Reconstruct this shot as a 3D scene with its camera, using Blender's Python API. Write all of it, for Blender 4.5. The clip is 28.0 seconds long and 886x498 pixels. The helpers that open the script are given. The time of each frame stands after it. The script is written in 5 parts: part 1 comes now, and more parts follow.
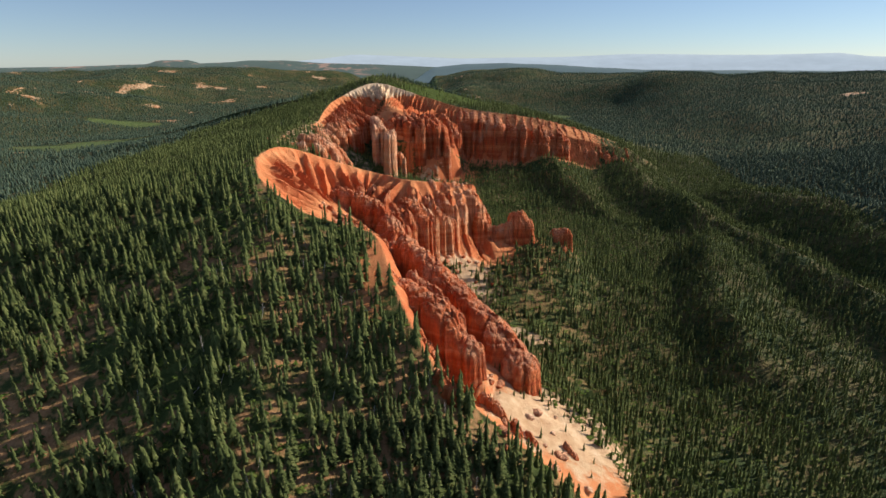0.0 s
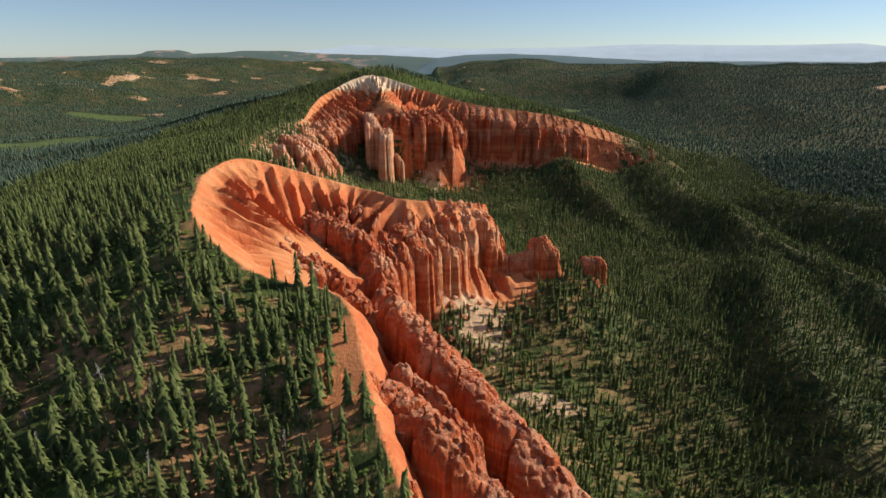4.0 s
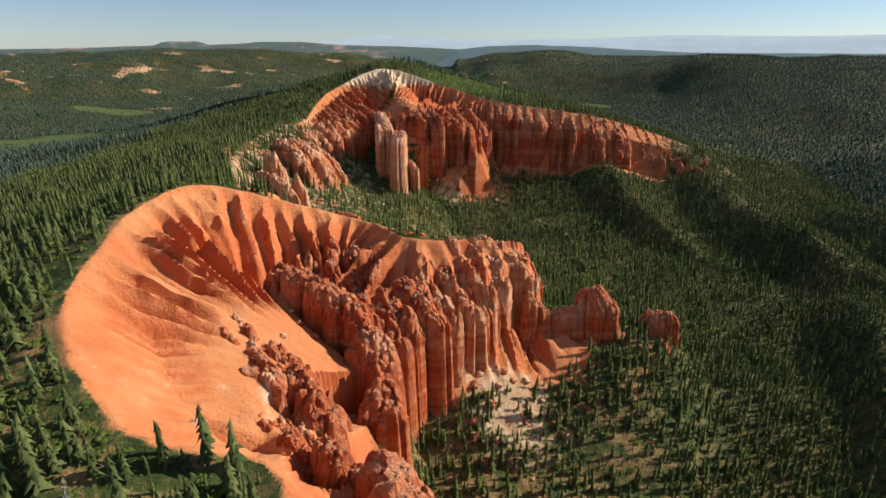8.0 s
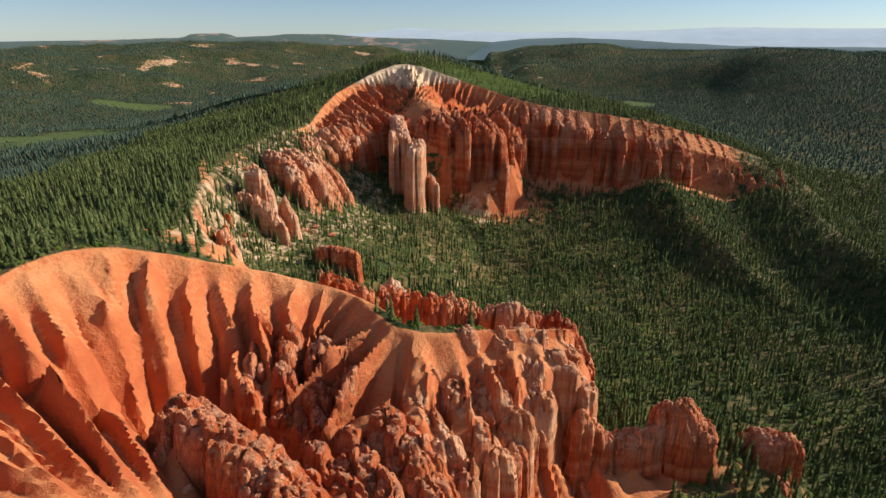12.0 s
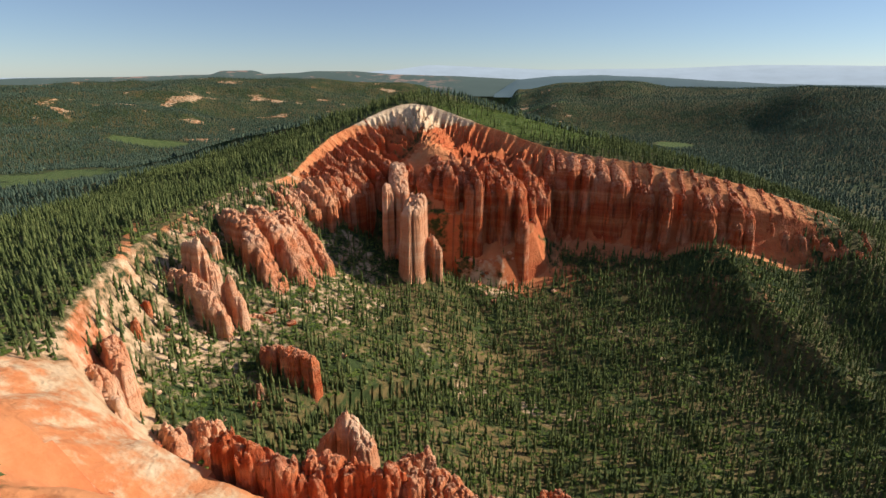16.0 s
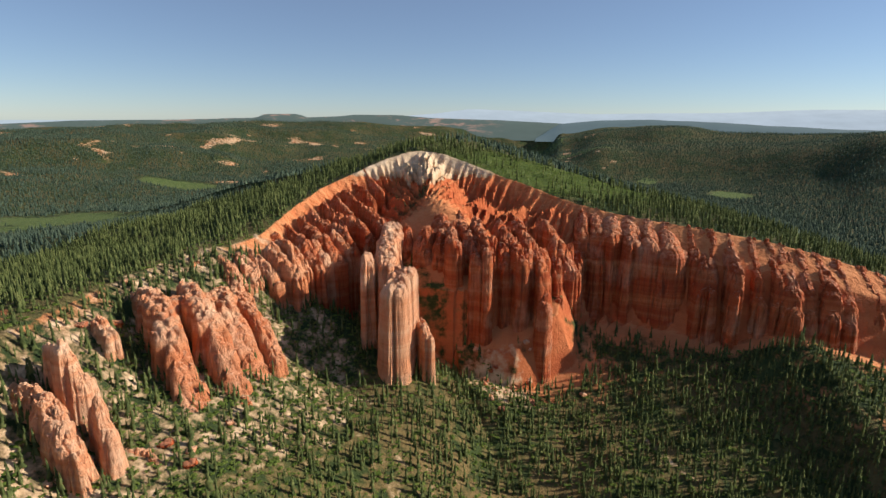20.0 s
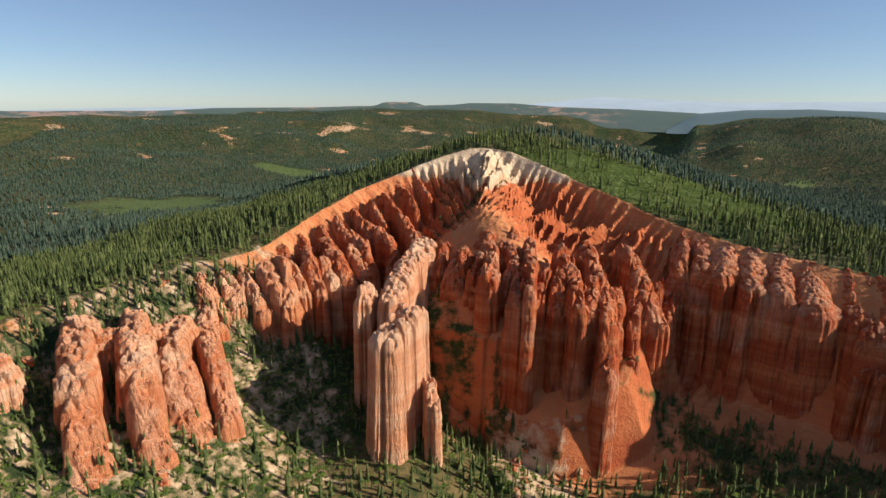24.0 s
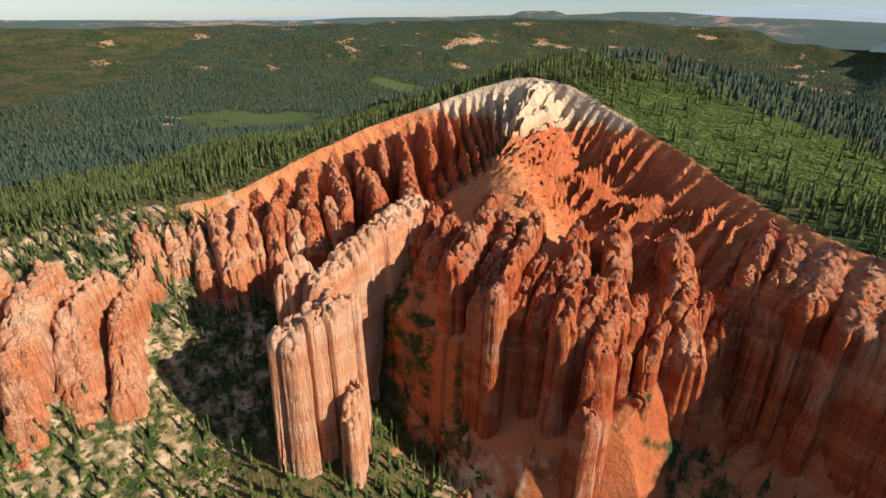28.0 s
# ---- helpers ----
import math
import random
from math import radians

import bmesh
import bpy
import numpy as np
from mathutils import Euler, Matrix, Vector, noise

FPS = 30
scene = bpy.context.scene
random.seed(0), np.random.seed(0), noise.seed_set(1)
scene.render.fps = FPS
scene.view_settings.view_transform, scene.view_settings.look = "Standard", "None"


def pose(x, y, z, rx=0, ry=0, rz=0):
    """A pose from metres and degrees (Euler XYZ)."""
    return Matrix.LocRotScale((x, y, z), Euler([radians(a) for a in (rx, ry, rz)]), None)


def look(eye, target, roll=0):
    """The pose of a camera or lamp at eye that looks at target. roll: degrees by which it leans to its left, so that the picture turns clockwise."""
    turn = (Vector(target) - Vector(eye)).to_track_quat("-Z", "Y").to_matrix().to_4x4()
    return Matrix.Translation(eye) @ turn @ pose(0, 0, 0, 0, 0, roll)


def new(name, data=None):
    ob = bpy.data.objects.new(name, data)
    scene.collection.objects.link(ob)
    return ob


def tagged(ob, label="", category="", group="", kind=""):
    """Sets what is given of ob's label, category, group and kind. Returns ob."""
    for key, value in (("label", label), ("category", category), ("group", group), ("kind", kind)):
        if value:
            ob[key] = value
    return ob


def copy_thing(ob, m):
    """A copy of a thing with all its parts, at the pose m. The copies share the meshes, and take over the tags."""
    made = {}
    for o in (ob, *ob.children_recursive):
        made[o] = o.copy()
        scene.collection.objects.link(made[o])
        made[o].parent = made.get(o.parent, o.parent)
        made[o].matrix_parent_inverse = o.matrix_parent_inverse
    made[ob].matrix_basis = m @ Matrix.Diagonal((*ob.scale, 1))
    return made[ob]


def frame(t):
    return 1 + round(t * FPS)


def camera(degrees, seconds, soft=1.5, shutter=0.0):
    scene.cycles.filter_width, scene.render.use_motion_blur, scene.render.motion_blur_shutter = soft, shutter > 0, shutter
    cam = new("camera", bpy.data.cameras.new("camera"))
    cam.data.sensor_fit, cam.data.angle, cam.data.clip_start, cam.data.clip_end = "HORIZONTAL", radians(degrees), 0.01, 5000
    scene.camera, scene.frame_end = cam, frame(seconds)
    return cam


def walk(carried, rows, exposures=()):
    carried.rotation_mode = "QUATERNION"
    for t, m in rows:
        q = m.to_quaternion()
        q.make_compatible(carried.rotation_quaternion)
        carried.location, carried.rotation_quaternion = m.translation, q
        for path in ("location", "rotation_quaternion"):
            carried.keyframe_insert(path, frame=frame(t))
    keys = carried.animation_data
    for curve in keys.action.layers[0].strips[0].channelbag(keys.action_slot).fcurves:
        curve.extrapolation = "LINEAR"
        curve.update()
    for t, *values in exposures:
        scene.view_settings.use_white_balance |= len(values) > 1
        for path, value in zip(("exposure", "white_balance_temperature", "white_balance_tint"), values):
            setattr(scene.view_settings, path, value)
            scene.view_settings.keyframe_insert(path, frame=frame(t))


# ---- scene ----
cam = camera(80.5, 28.0)
METRES, EYE, TILT, LEAN, TURN = 1000.0, 300.0, -19.6, 0.0, 0.0
ROWS = [
    (0.0, 0.0, 0.0, 0.0, 0.0, 0.0, -0.0),
    (1.0, -0.0005, 0.0334, 0.0108, 0.04, -0.17, -0.04),
    (2.0, -0.001, 0.0667, 0.0219, 0.08, -0.41, -0.08),
    (3.0, -0.0016, 0.0999, 0.0332, 0.12, -0.65, -0.11),
    (3.4667, -0.0019, 0.1154, 0.0384, 0.14, -0.75, -0.11),
    (5.4667, -0.0035, 0.1806, 0.061, 0.32, -1.18, -0.16),
    (6.0, -0.004, 0.198, 0.0669, 0.38, -1.23, -0.19),
    (7.0, -0.0051, 0.2313, 0.0782, 0.9, -1.38, -0.39),
    (8.0, -0.006, 0.2635, 0.0893, 2.19, -1.71, -0.85),
    (9.0, -0.0067, 0.2966, 0.1009, 3.43, -2.14, -1.35),
    (10.0, -0.0064, 0.3298, 0.1127, 4.31, -2.46, -1.69),
    (11.0, -0.0055, 0.363, 0.1244, 4.9, -2.5, -1.93),
    (12.0, -0.0042, 0.3965, 0.1361, 5.37, -2.49, -2.07),
    (12.4667, -0.0033, 0.4133, 0.1419, 5.54, -2.37, -2.14),
    (14.4667, 0.0023, 0.4806, 0.1656, 6.79, -0.81, -2.61),
    (15.0, 0.004, 0.4975, 0.1713, 7.3, -0.24, -2.8),
    (16.0, 0.008, 0.5312, 0.1829, 8.33, 0.98, -3.21),
    (17.0, 0.0122, 0.5652, 0.1948, 9.18, 2.02, -3.51),
    (18.0, 0.017, 0.5995, 0.2069, 10.18, 3.0, -3.98),
    (19.0, 0.0222, 0.6335, 0.219, 11.39, 4.07, -4.44),
    (20.0, 0.0278, 0.6674, 0.231, 12.92, 5.09, -5.03),
    (21.0, 0.0342, 0.7014, 0.2425, 14.81, 5.57, -5.71),
    (21.4667, 0.0374, 0.7174, 0.2481, 15.97, 5.5, -6.14),
    (23.4667, 0.0527, 0.7833, 0.2737, 23.41, 3.64, -8.72),
    (24.0, 0.0573, 0.801, 0.2807, 25.74, 2.27, -9.44),
    (25.0, 0.0661, 0.8339, 0.2939, 29.4, -0.56, -10.57),
    (26.0, 0.0754, 0.8667, 0.3073, 32.57, -3.19, -11.49),
    (27.0, 0.0846, 0.8992, 0.321, 36.58, -6.26, -12.58),
    (28.0, 0.0941, 0.9318, 0.3344, 41.06, -9.69, -13.71),
]
walk(cam, [(t, pose(0, 0, EYE, TILT, LEAN, TURN) @ pose(METRES * x, METRES * y, METRES * z, 90 + pitch, roll, yaw)) for t, x, y, z, yaw, pitch, roll in ROWS], [(0.0, 0.28), (28.0, 0.28)])

# ---------------------------------------------------------------- sun, sky
SUN_AZ, SUN_EL = 71.0, 27.5          # degrees clockwise from +y, above the horizon
sun_dir = Vector((math.sin(radians(SUN_AZ)) * math.cos(radians(SUN_EL)),
                  math.cos(radians(SUN_AZ)) * math.cos(radians(SUN_EL)), math.sin(radians(SUN_EL))))
world = bpy.data.worlds.new("sky")
world.use_nodes = True
scene.world = world
wn = world.node_tree.nodes
sky = wn.new("ShaderNodeTexSky")
sky.sky_type, sky.sun_disc = "NISHITA", False
sky.sun_elevation, sky.sun_rotation = radians(SUN_EL), radians(SUN_AZ)
sky.altitude, sky.air_density, sky.dust_density, sky.ozone_density = 2400, 1.0, 0.7, 2.5
wn["Background"].inputs[1].default_value = 0.077
air = wn.new("ShaderNodeMix")
air.data_type, air.blend_type = "RGBA", "MULTIPLY"
air.inputs[0].default_value, air.inputs[7].default_value = 1.0, (0.95, 1.01, 1.06, 1)
world.node_tree.links.new(sky.outputs[0], air.inputs[6])
veil = wn.new("ShaderNodeMix")
veil.data_type = "RGBA"
veil.inputs[0].default_value, veil.inputs[7].default_value = 0.2, (4.6, 5.3, 7.2, 1)
world.node_tree.links.new(air.outputs[2], veil.inputs[6])
world.node_tree.links.new(veil.outputs[2], wn["Background"].inputs[0])
sun = new("sun", bpy.data.lights.new("sun", "SUN"))
sun.data.energy, sun.data.angle, sun.data.color = 5.0, radians(0.53), (1.0, 0.93, 0.82)
sun.matrix_world = look((0, 0, 900), Vector((0, 0, 900)) - sun_dir)


# ---------------------------------------------------------------- materials
def material(name, rough=0.9):
    m = bpy.data.materials.new(name)
    m.use_nodes = True
    b = m.node_tree.nodes["Principled BSDF"]
    b.inputs["Roughness"].default_value = rough
    b.inputs["Specular IOR Level"].default_value = 0.15
    return m, m.node_tree.nodes, m.node_tree.links, b


def noise_node(nodes, links, vec, scale, detail=4.0, rough=0.55):
    n = nodes.new("ShaderNodeTexNoise")
    n.inputs["Scale"].default_value, n.inputs["Detail"].default_value = scale, detail
    n.inputs["Roughness"].default_value = rough
    links.new(vec, n.inputs["Vector"])
    return n.outputs["Fac"]


def ramp(nodes, links, fac, stops):
    r = nodes.new("ShaderNodeValToRGB")
    e = r.color_ramp.elements
    while len(e) < len(stops):
        e.new(0.5)
    for el, (p, c) in zip(e, stops):
        el.position, el.color = p, (*c, 1)
    links.new(fac, r.inputs[0])
    return r.outputs[0]


def mix(nodes, links, fac, a, b, kind="MIX"):
    n = nodes.new("ShaderNodeMix")
    n.data_type, n.blend_type = "RGBA", kind
    for sock, v in ((n.inputs[0], fac), (n.inputs[6], a), (n.inputs[7], b)):
        if isinstance(v, (int, float)):
            sock.default_value = v
        elif isinstance(v, tuple):
            sock.default_value = (*v, 1)
        else:
            links.new(v, sock)
    return n.outputs[2]


def calc(nodes, links, op, a, b=0.0, clamp=False, c=0.95):
    n = nodes.new("ShaderNodeMath")
    n.operation, n.use_clamp = op, clamp
    for sock, v in zip(n.inputs, (a, b, c)):
        if isinstance(v, (int, float)):
            sock.default_value = v
        else:
            links.new(v, sock)
    return n.outputs[0]


def position(nodes):
    return nodes.new("ShaderNodeNewGeometry").outputs["Position"]


def bump(nodes, links, b, height, dist, strength=1.0):
    n = nodes.new("ShaderNodeBump")
    n.inputs["Strength"].default_value, n.inputs["Distance"].default_value = strength, dist
    links.new(height, n.inputs["Height"])
    links.new(n.outputs[0], b.inputs["Normal"])


def scaled(nodes, links, vec, s):
    n = nodes.new("ShaderNodeMapping")
    n.inputs["Scale"].default_value = s
    links.new(vec, n.inputs["Vector"])
    return n.outputs[0]


def rock_material(name, tones, pale, wear=1.0):
    m, N, L, b = material(name, 0.92)
    p = position(N)
    strata = noise_node(N, L, scaled(N, L, p, (0.006, 0.006, 0.16)), 1.0, 5, 0.6)
    col = ramp(N, L, strata, [(0.28, tones[0]), (0.45, tones[1]), (0.58, tones[2]), (0.75, tones[3])])
    band = noise_node(N, L, scaled(N, L, p, (0.004, 0.004, 0.035)), 1.0, 3, 0.5)
    col = mix(N, L, calc(N, L, "MULTIPLY", ramp(N, L, band, [(0.42, (0, 0, 0)), (0.62, (1, 1, 1))]), 0.45), col, tones[0])
    blotch = noise_node(N, L, p, 0.035, 5, 0.6)
    wash = ramp(N, L, blotch, [(0.50, (0, 0, 0)), (0.70, (1, 1, 1))])
    col = mix(N, L, calc(N, L, "MULTIPLY", wash, 0.5), col, pale)
    streak = noise_node(N, L, scaled(N, L, p, (0.45, 0.45, 0.02)), 1.0, 4, 0.6)
    dark = ramp(N, L, streak, [(0.53, (0, 0, 0)), (0.66, (1, 1, 1))])
    col = mix(N, L, calc(N, L, "MULTIPLY", dark, 0.36 * wear), col, tuple(0.45 * c for c in tones[0]))
    varnish = noise_node(N, L, scaled(N, L, p, (0.2, 0.2, 0.011)), 1.0, 4, 0.6)
    black = ramp(N, L, varnish, [(0.58, (0, 0, 0)), (0.67, (1, 1, 1))])
    col = mix(N, L, calc(N, L, "MULTIPLY", black, 0.62 * wear), col, (0.13, 0.045, 0.026))
    warp = N.new("ShaderNodeMix")
    warp.data_type = "VECTOR"
    warp.inputs[0].default_value = 0.012
    wob = N.new("ShaderNodeTexNoise")
    wob.inputs["Scale"].default_value = 0.12
    L.new(p, wob.inputs["Vector"])
    upright = scaled(N, L, p, (0.15, 0.15, 0.003))
    L.new(upright, warp.inputs[4])
    L.new(scaled(N, L, wob.outputs["Color"], (20, 20, 20)), warp.inputs[5])
    joints = N.new("ShaderNodeTexVoronoi")
    joints.feature = "DISTANCE_TO_EDGE"
    L.new(warp.outputs[1], joints.inputs["Vector"])
    crack = ramp(N, L, joints.outputs["Distance"], [(0.0, (0, 0, 0)), (0.06, (1, 1, 1))])
    open_joint = calc(N, L, "SUBTRACT", 1.0, crack)
    col = mix(N, L, calc(N, L, "MULTIPLY", open_joint, 0.22 * wear), col, tuple(0.4 * c for c in tones[0]))
    # pale dust lies on what faces up
    nz = N.new("ShaderNodeSeparateXYZ")
    L.new(N.new("ShaderNodeNewGeometry").outputs["Normal"], nz.inputs[0])
    up = ramp(N, L, nz.outputs[2], [(0.5, (0, 0, 0)), (0.85, (1, 1, 1))])
    col = mix(N, L, calc(N, L, "MULTIPLY", up, 0.34), col, pale)
    L.new(col, b.inputs["Base Color"])
    fine = noise_node(N, L, scaled(N, L, p, (0.55, 0.55, 0.22)), 1.0, 7, 0.68)
    beds = noise_node(N, L, scaled(N, L, p, (0.05, 0.05, 0.9)), 1.0, 4, 0.6)
    height = calc(N, L, "ADD", calc(N, L, "ADD", fine, calc(N, L, "MULTIPLY", streak, 1.3)), calc(N, L, "MULTIPLY", beds, 0.35))
    height = calc(N, L, "ADD", height, calc(N, L, "MULTIPLY", crack, 0.35))
    bump(N, L, b, height, 1.8, 0.9)
    return m


ROCK = rock_material("red_rock", [(0.43, 0.080, 0.028), (0.54, 0.125, 0.042), (0.63, 0.19, 0.070), (0.74, 0.32, 0.155)], (0.80, 0.48, 0.29))
PEACH_ROCK = rock_material("peach_rock", [(0.56, 0.16, 0.065), (0.66, 0.245, 0.105), (0.73, 0.335, 0.17), (0.79, 0.45, 0.26)], (0.85, 0.57, 0.37), 0.7)
PALE_ROCK = rock_material("pale_rock", [(0.64, 0.23, 0.10), (0.74, 0.345, 0.18), (0.80, 0.445, 0.26), (0.85, 0.56, 0.37)], (0.88, 0.64, 0.44), 0.4)


def ground_material():
    """Forest floor, bare orange soil on the rock slopes by the vertex layer 'bare', cream by 'cream'."""
    m, N, L, b = material("ground", 0.95)
    p = position(N)
    big = noise_node(N, L, p, 0.012, 5, 0.6)
    mid = noise_node(N, L, p, 0.09, 5, 0.65)
    fine = noise_node(N, L, p, 0.5, 5, 0.7)
    green = ramp(N, L, mid, [(0.3, (0.036, 0.046, 0.016)), (0.52, (0.066, 0.090, 0.024)), (0.72, (0.135, 0.145, 0.046))])
    soil = ramp(N, L, fine, [(0.3, (0.38, 0.16, 0.07)), (0.7, (0.60, 0.31, 0.16))])
    patch = ramp(N, L, calc(N, L, "ADD", calc(N, L, "MULTIPLY", big, 0.5), calc(N, L, "MULTIPLY", mid, 0.6)), [(0.51, (0, 0, 0)), (0.60, (1, 1, 1))])
    at = N.new("ShaderNodeAttribute")
    at.attribute_name = "cover"
    green = mix(N, L, calc(N, L, "MULTIPLY_ADD", at.outputs["Alpha"], -3.0, True, 1.2), green, ramp(N, L, calc(N, L, "ADD", calc(N, L, "MULTIPLY", mid, 0.5), calc(N, L, "MULTIPLY", noise_node(N, L, p, 0.02, 4, 0.65), 0.5)), [(0.36, (0.024, 0.040, 0.015)), (0.56, (0.038, 0.060, 0.020)), (0.78, (0.080, 0.096, 0.036))]))
    floor = mix(N, L, calc(N, L, "MULTIPLY", patch, at.outputs["Alpha"]), green, soil)
    strata = noise_node(N, L, scaled(N, L, p, (0.02, 0.02, 0.05)), 1.0, 5, 0.6)
    bare = ramp(N, L, strata, [(0.3, (0.51, 0.145, 0.048)), (0.5, (0.58, 0.195, 0.070)), (0.65, (0.62, 0.245, 0.10)), (0.8, (0.66, 0.32, 0.15))])
    bare = mix(N, L, calc(N, L, "MULTIPLY", mid, 0.45), bare, (0.68, 0.34, 0.16))
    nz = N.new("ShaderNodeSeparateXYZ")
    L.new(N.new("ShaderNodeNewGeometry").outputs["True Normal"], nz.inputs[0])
    # steeper bare ground takes a deeper red, close to the cliffs' rock
    steep_red = ramp(N, L, calc(N, L, "ADD", nz.outputs[2], calc(N, L, "MULTIPLY", calc(N, L, "SUBTRACT", mid, 0.5), 0.4)), [(0.42, (1, 1, 1)), (0.72, (0, 0, 0))])
    bare = mix(N, L, calc(N, L, "MULTIPLY", steep_red, 0.7), bare, ramp(N, L, strata, [(0.35, (0.44, 0.085, 0.03)), (0.65, (0.58, 0.155, 0.055))]))
    cream = ramp(N, L, mid, [(0.3, (0.45, 0.255, 0.13)), (0.5, (0.56, 0.36, 0.205)), (0.7, (0.68, 0.49, 0.31))])
    ch = N.new("ShaderNodeSeparateColor")
    L.new(at.outputs["Color"], ch.inputs[0])
    f = ramp(N, L, calc(N, L, "ADD", ch.outputs[0], calc(N, L, "ADD", calc(N, L, "MULTIPLY", calc(N, L, "SUBTRACT", mid, 0.5), 0.9), calc(N, L, "MULTIPLY", calc(N, L, "SUBTRACT", noise_node(N, L, p, 0.03, 3, 0.6), 0.5), 0.7))), [(0.40, (0, 0, 0)), (0.6, (1, 1, 1))])
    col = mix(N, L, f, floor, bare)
    g = ramp(N, L, calc(N, L, "ADD", ch.outputs[1], calc(N, L, "MULTIPLY", calc(N, L, "SUBTRACT", mid, 0.5), 1.0)), [(0.40, (0, 0, 0)), (0.6, (1, 1, 1))])
    cream = mix(N, L, calc(N, L, "SUBTRACT", ch.outputs[1], 0.9, True), cream, (0.82, 0.65, 0.46))
    col = mix(N, L, g, col, cream)
    meadow = ramp(N, L, mid, [(0.35, (0.070, 0.115, 0.028)), (0.7, (0.16, 0.18, 0.06))])
    tuft = calc(N, L, "ADD", ch.outputs[2], calc(N, L, "ADD", calc(N, L, "MULTIPLY", calc(N, L, "SUBTRACT", mid, 0.5), 0.9), calc(N, L, "MULTIPLY", calc(N, L, "SUBTRACT", noise_node(N, L, p, 0.025, 4, 0.65), 0.5), 1.2)))
    col = mix(N, L, ramp(N, L, tuft, [(0.30, (0, 0, 0)), (0.55, (1, 1, 1))]), col, meadow)
    L.new(col, b.inputs["Base Color"])
    woods = calc(N, L, "MULTIPLY_ADD", at.outputs["Alpha"], -8.0, True, 2.1)
    canopy = calc(N, L, "MULTIPLY", woods, calc(N, L, "MULTIPLY", noise_node(N, L, p, 0.055, 3, 0.7), 7.0))
    bump(N, L, b, calc(N, L, "ADD", canopy, calc(N, L, "ADD", fine, mid)), 1.1, 0.9)
    return m


GROUND = ground_material()


def needle_material(name, a, c, d):
    m, N, L, b = material(name, 0.75)
    p = position(N)
    n = noise_node(N, L, p, 0.06, 3, 0.6)
    g = N.new("ShaderNodeNewGeometry")
    v = calc(N, L, "ADD", calc(N, L, "MULTIPLY", n, 0.6), calc(N, L, "MULTIPLY", g.outputs["Random Per Island"], 0.4))
    col = ramp(N, L, v, [(0.25, a), (0.5, c), (0.75, d)])
    L.new(col, b.inputs["Base Color"])
    thin = N.new("ShaderNodeBsdfTranslucent")
    L.new(mix(N, L, 1.0, col, (1.25, 1.3, 0.7), "MULTIPLY"), thin.inputs["Color"])
    both = N.new("ShaderNodeMixShader")
    both.inputs[0].default_value = 0.22
    b.inputs["Specular IOR Level"].default_value = 0.03
    L.new(b.outputs[0], both.inputs[1])
    L.new(thin.outputs[0], both.inputs[2])
    L.new(both.outputs[0], N["Material Output"].inputs["Surface"])
    return m


NEEDLES = needle_material("needles", (0.058, 0.077, 0.028), (0.106, 0.130, 0.044), (0.182, 0.196, 0.070))
# distant woods: the haze before them is painted in as a bluer green
HAZY_NEEDLES = needle_material("hazy_needles", (0.046, 0.073, 0.056), (0.075, 0.108, 0.076), (0.114, 0.144, 0.090))
SHRUB = needle_material("shrub", (0.07, 0.11, 0.022), (0.125, 0.175, 0.036), (0.20, 0.24, 0.06))
BARK, _n, _l, _b = material("bark", 0.9)
_b.inputs["Base Color"].default_value = (0.11, 0.075, 0.05, 1)


# ---------------------------------------------------------------- noise and mesh helpers
def hash01(ix, iy, seed):
    n = (ix.astype(np.int64) * 374761393 + iy.astype(np.int64) * 668265263 + seed * 974634777) & 0x7FFFFFFF
    n = ((n ^ (n >> 13)) * 1274126177) & 0x7FFFFFFF
    return ((n ^ (n >> 16)) & 0xFFFF) / 65535.0


def vnoise(x, y, seed=0):
    """Smooth value noise from 0 to 1."""
    x, y = np.asarray(x, float), np.asarray(y, float)
    ix, iy = np.floor(x), np.floor(y)
    fx, fy = x - ix, y - iy
    fx, fy = fx * fx * (3 - 2 * fx), fy * fy * (3 - 2 * fy)
    a, b = hash01(ix, iy, seed), hash01(ix + 1, iy, seed)
    c, d = hash01(ix, iy + 1, seed), hash01(ix + 1, iy + 1, seed)
    return (a + (b - a) * fx) * (1 - fy) + (c + (d - c) * fx) * fy


def fbm(x, y, seed=0, octaves=4, gain=0.5):
    total, amp, norm = 0.0, 1.0, 0.0
    for k in range(octaves):
        total = total + amp * vnoise(np.asarray(x) * 2 ** k + 17.3 * k, np.asarray(y) * 2 ** k - 9.1 * k, seed + k)
        norm += amp
        amp *= gain
    return total / norm


def step(a, b, x):
    t = np.clip((np.asarray(x, float) - a) / (b - a), 0, 1)
    return t * t * (3 - 2 * t)


def mesh_object(name, v, faces, mat, parent=None, smooth=True):
    """One mesh object from an array of points and arrays of faces of one or more sizes."""
    me = bpy.data.meshes.new(name)
    faces = [f for f in (faces if isinstance(faces, list) else [faces]) if len(f)]
    flat = np.concatenate([f.ravel() for f in faces]).astype(np.int32)
    size = np.concatenate([np.full(len(f), f.shape[1]) for f in faces])
    start = np.concatenate(([0], np.cumsum(size)[:-1])).astype(np.int32)
    me.vertices.add(len(v)), me.loops.add(len(flat)), me.polygons.add(len(size))
    me.vertices.foreach_set("co", np.ascontiguousarray(v, dtype=np.float32).ravel())
    me.loops.foreach_set("vertex_index", flat)
    me.polygons.foreach_set("loop_start", start)
    me.update(calc_edges=True)
    me.polygons.foreach_set("use_smooth", np.full(len(size), smooth))
    me.materials.append(mat)
    ob = new(name, me)
    ob.parent = parent
    return ob


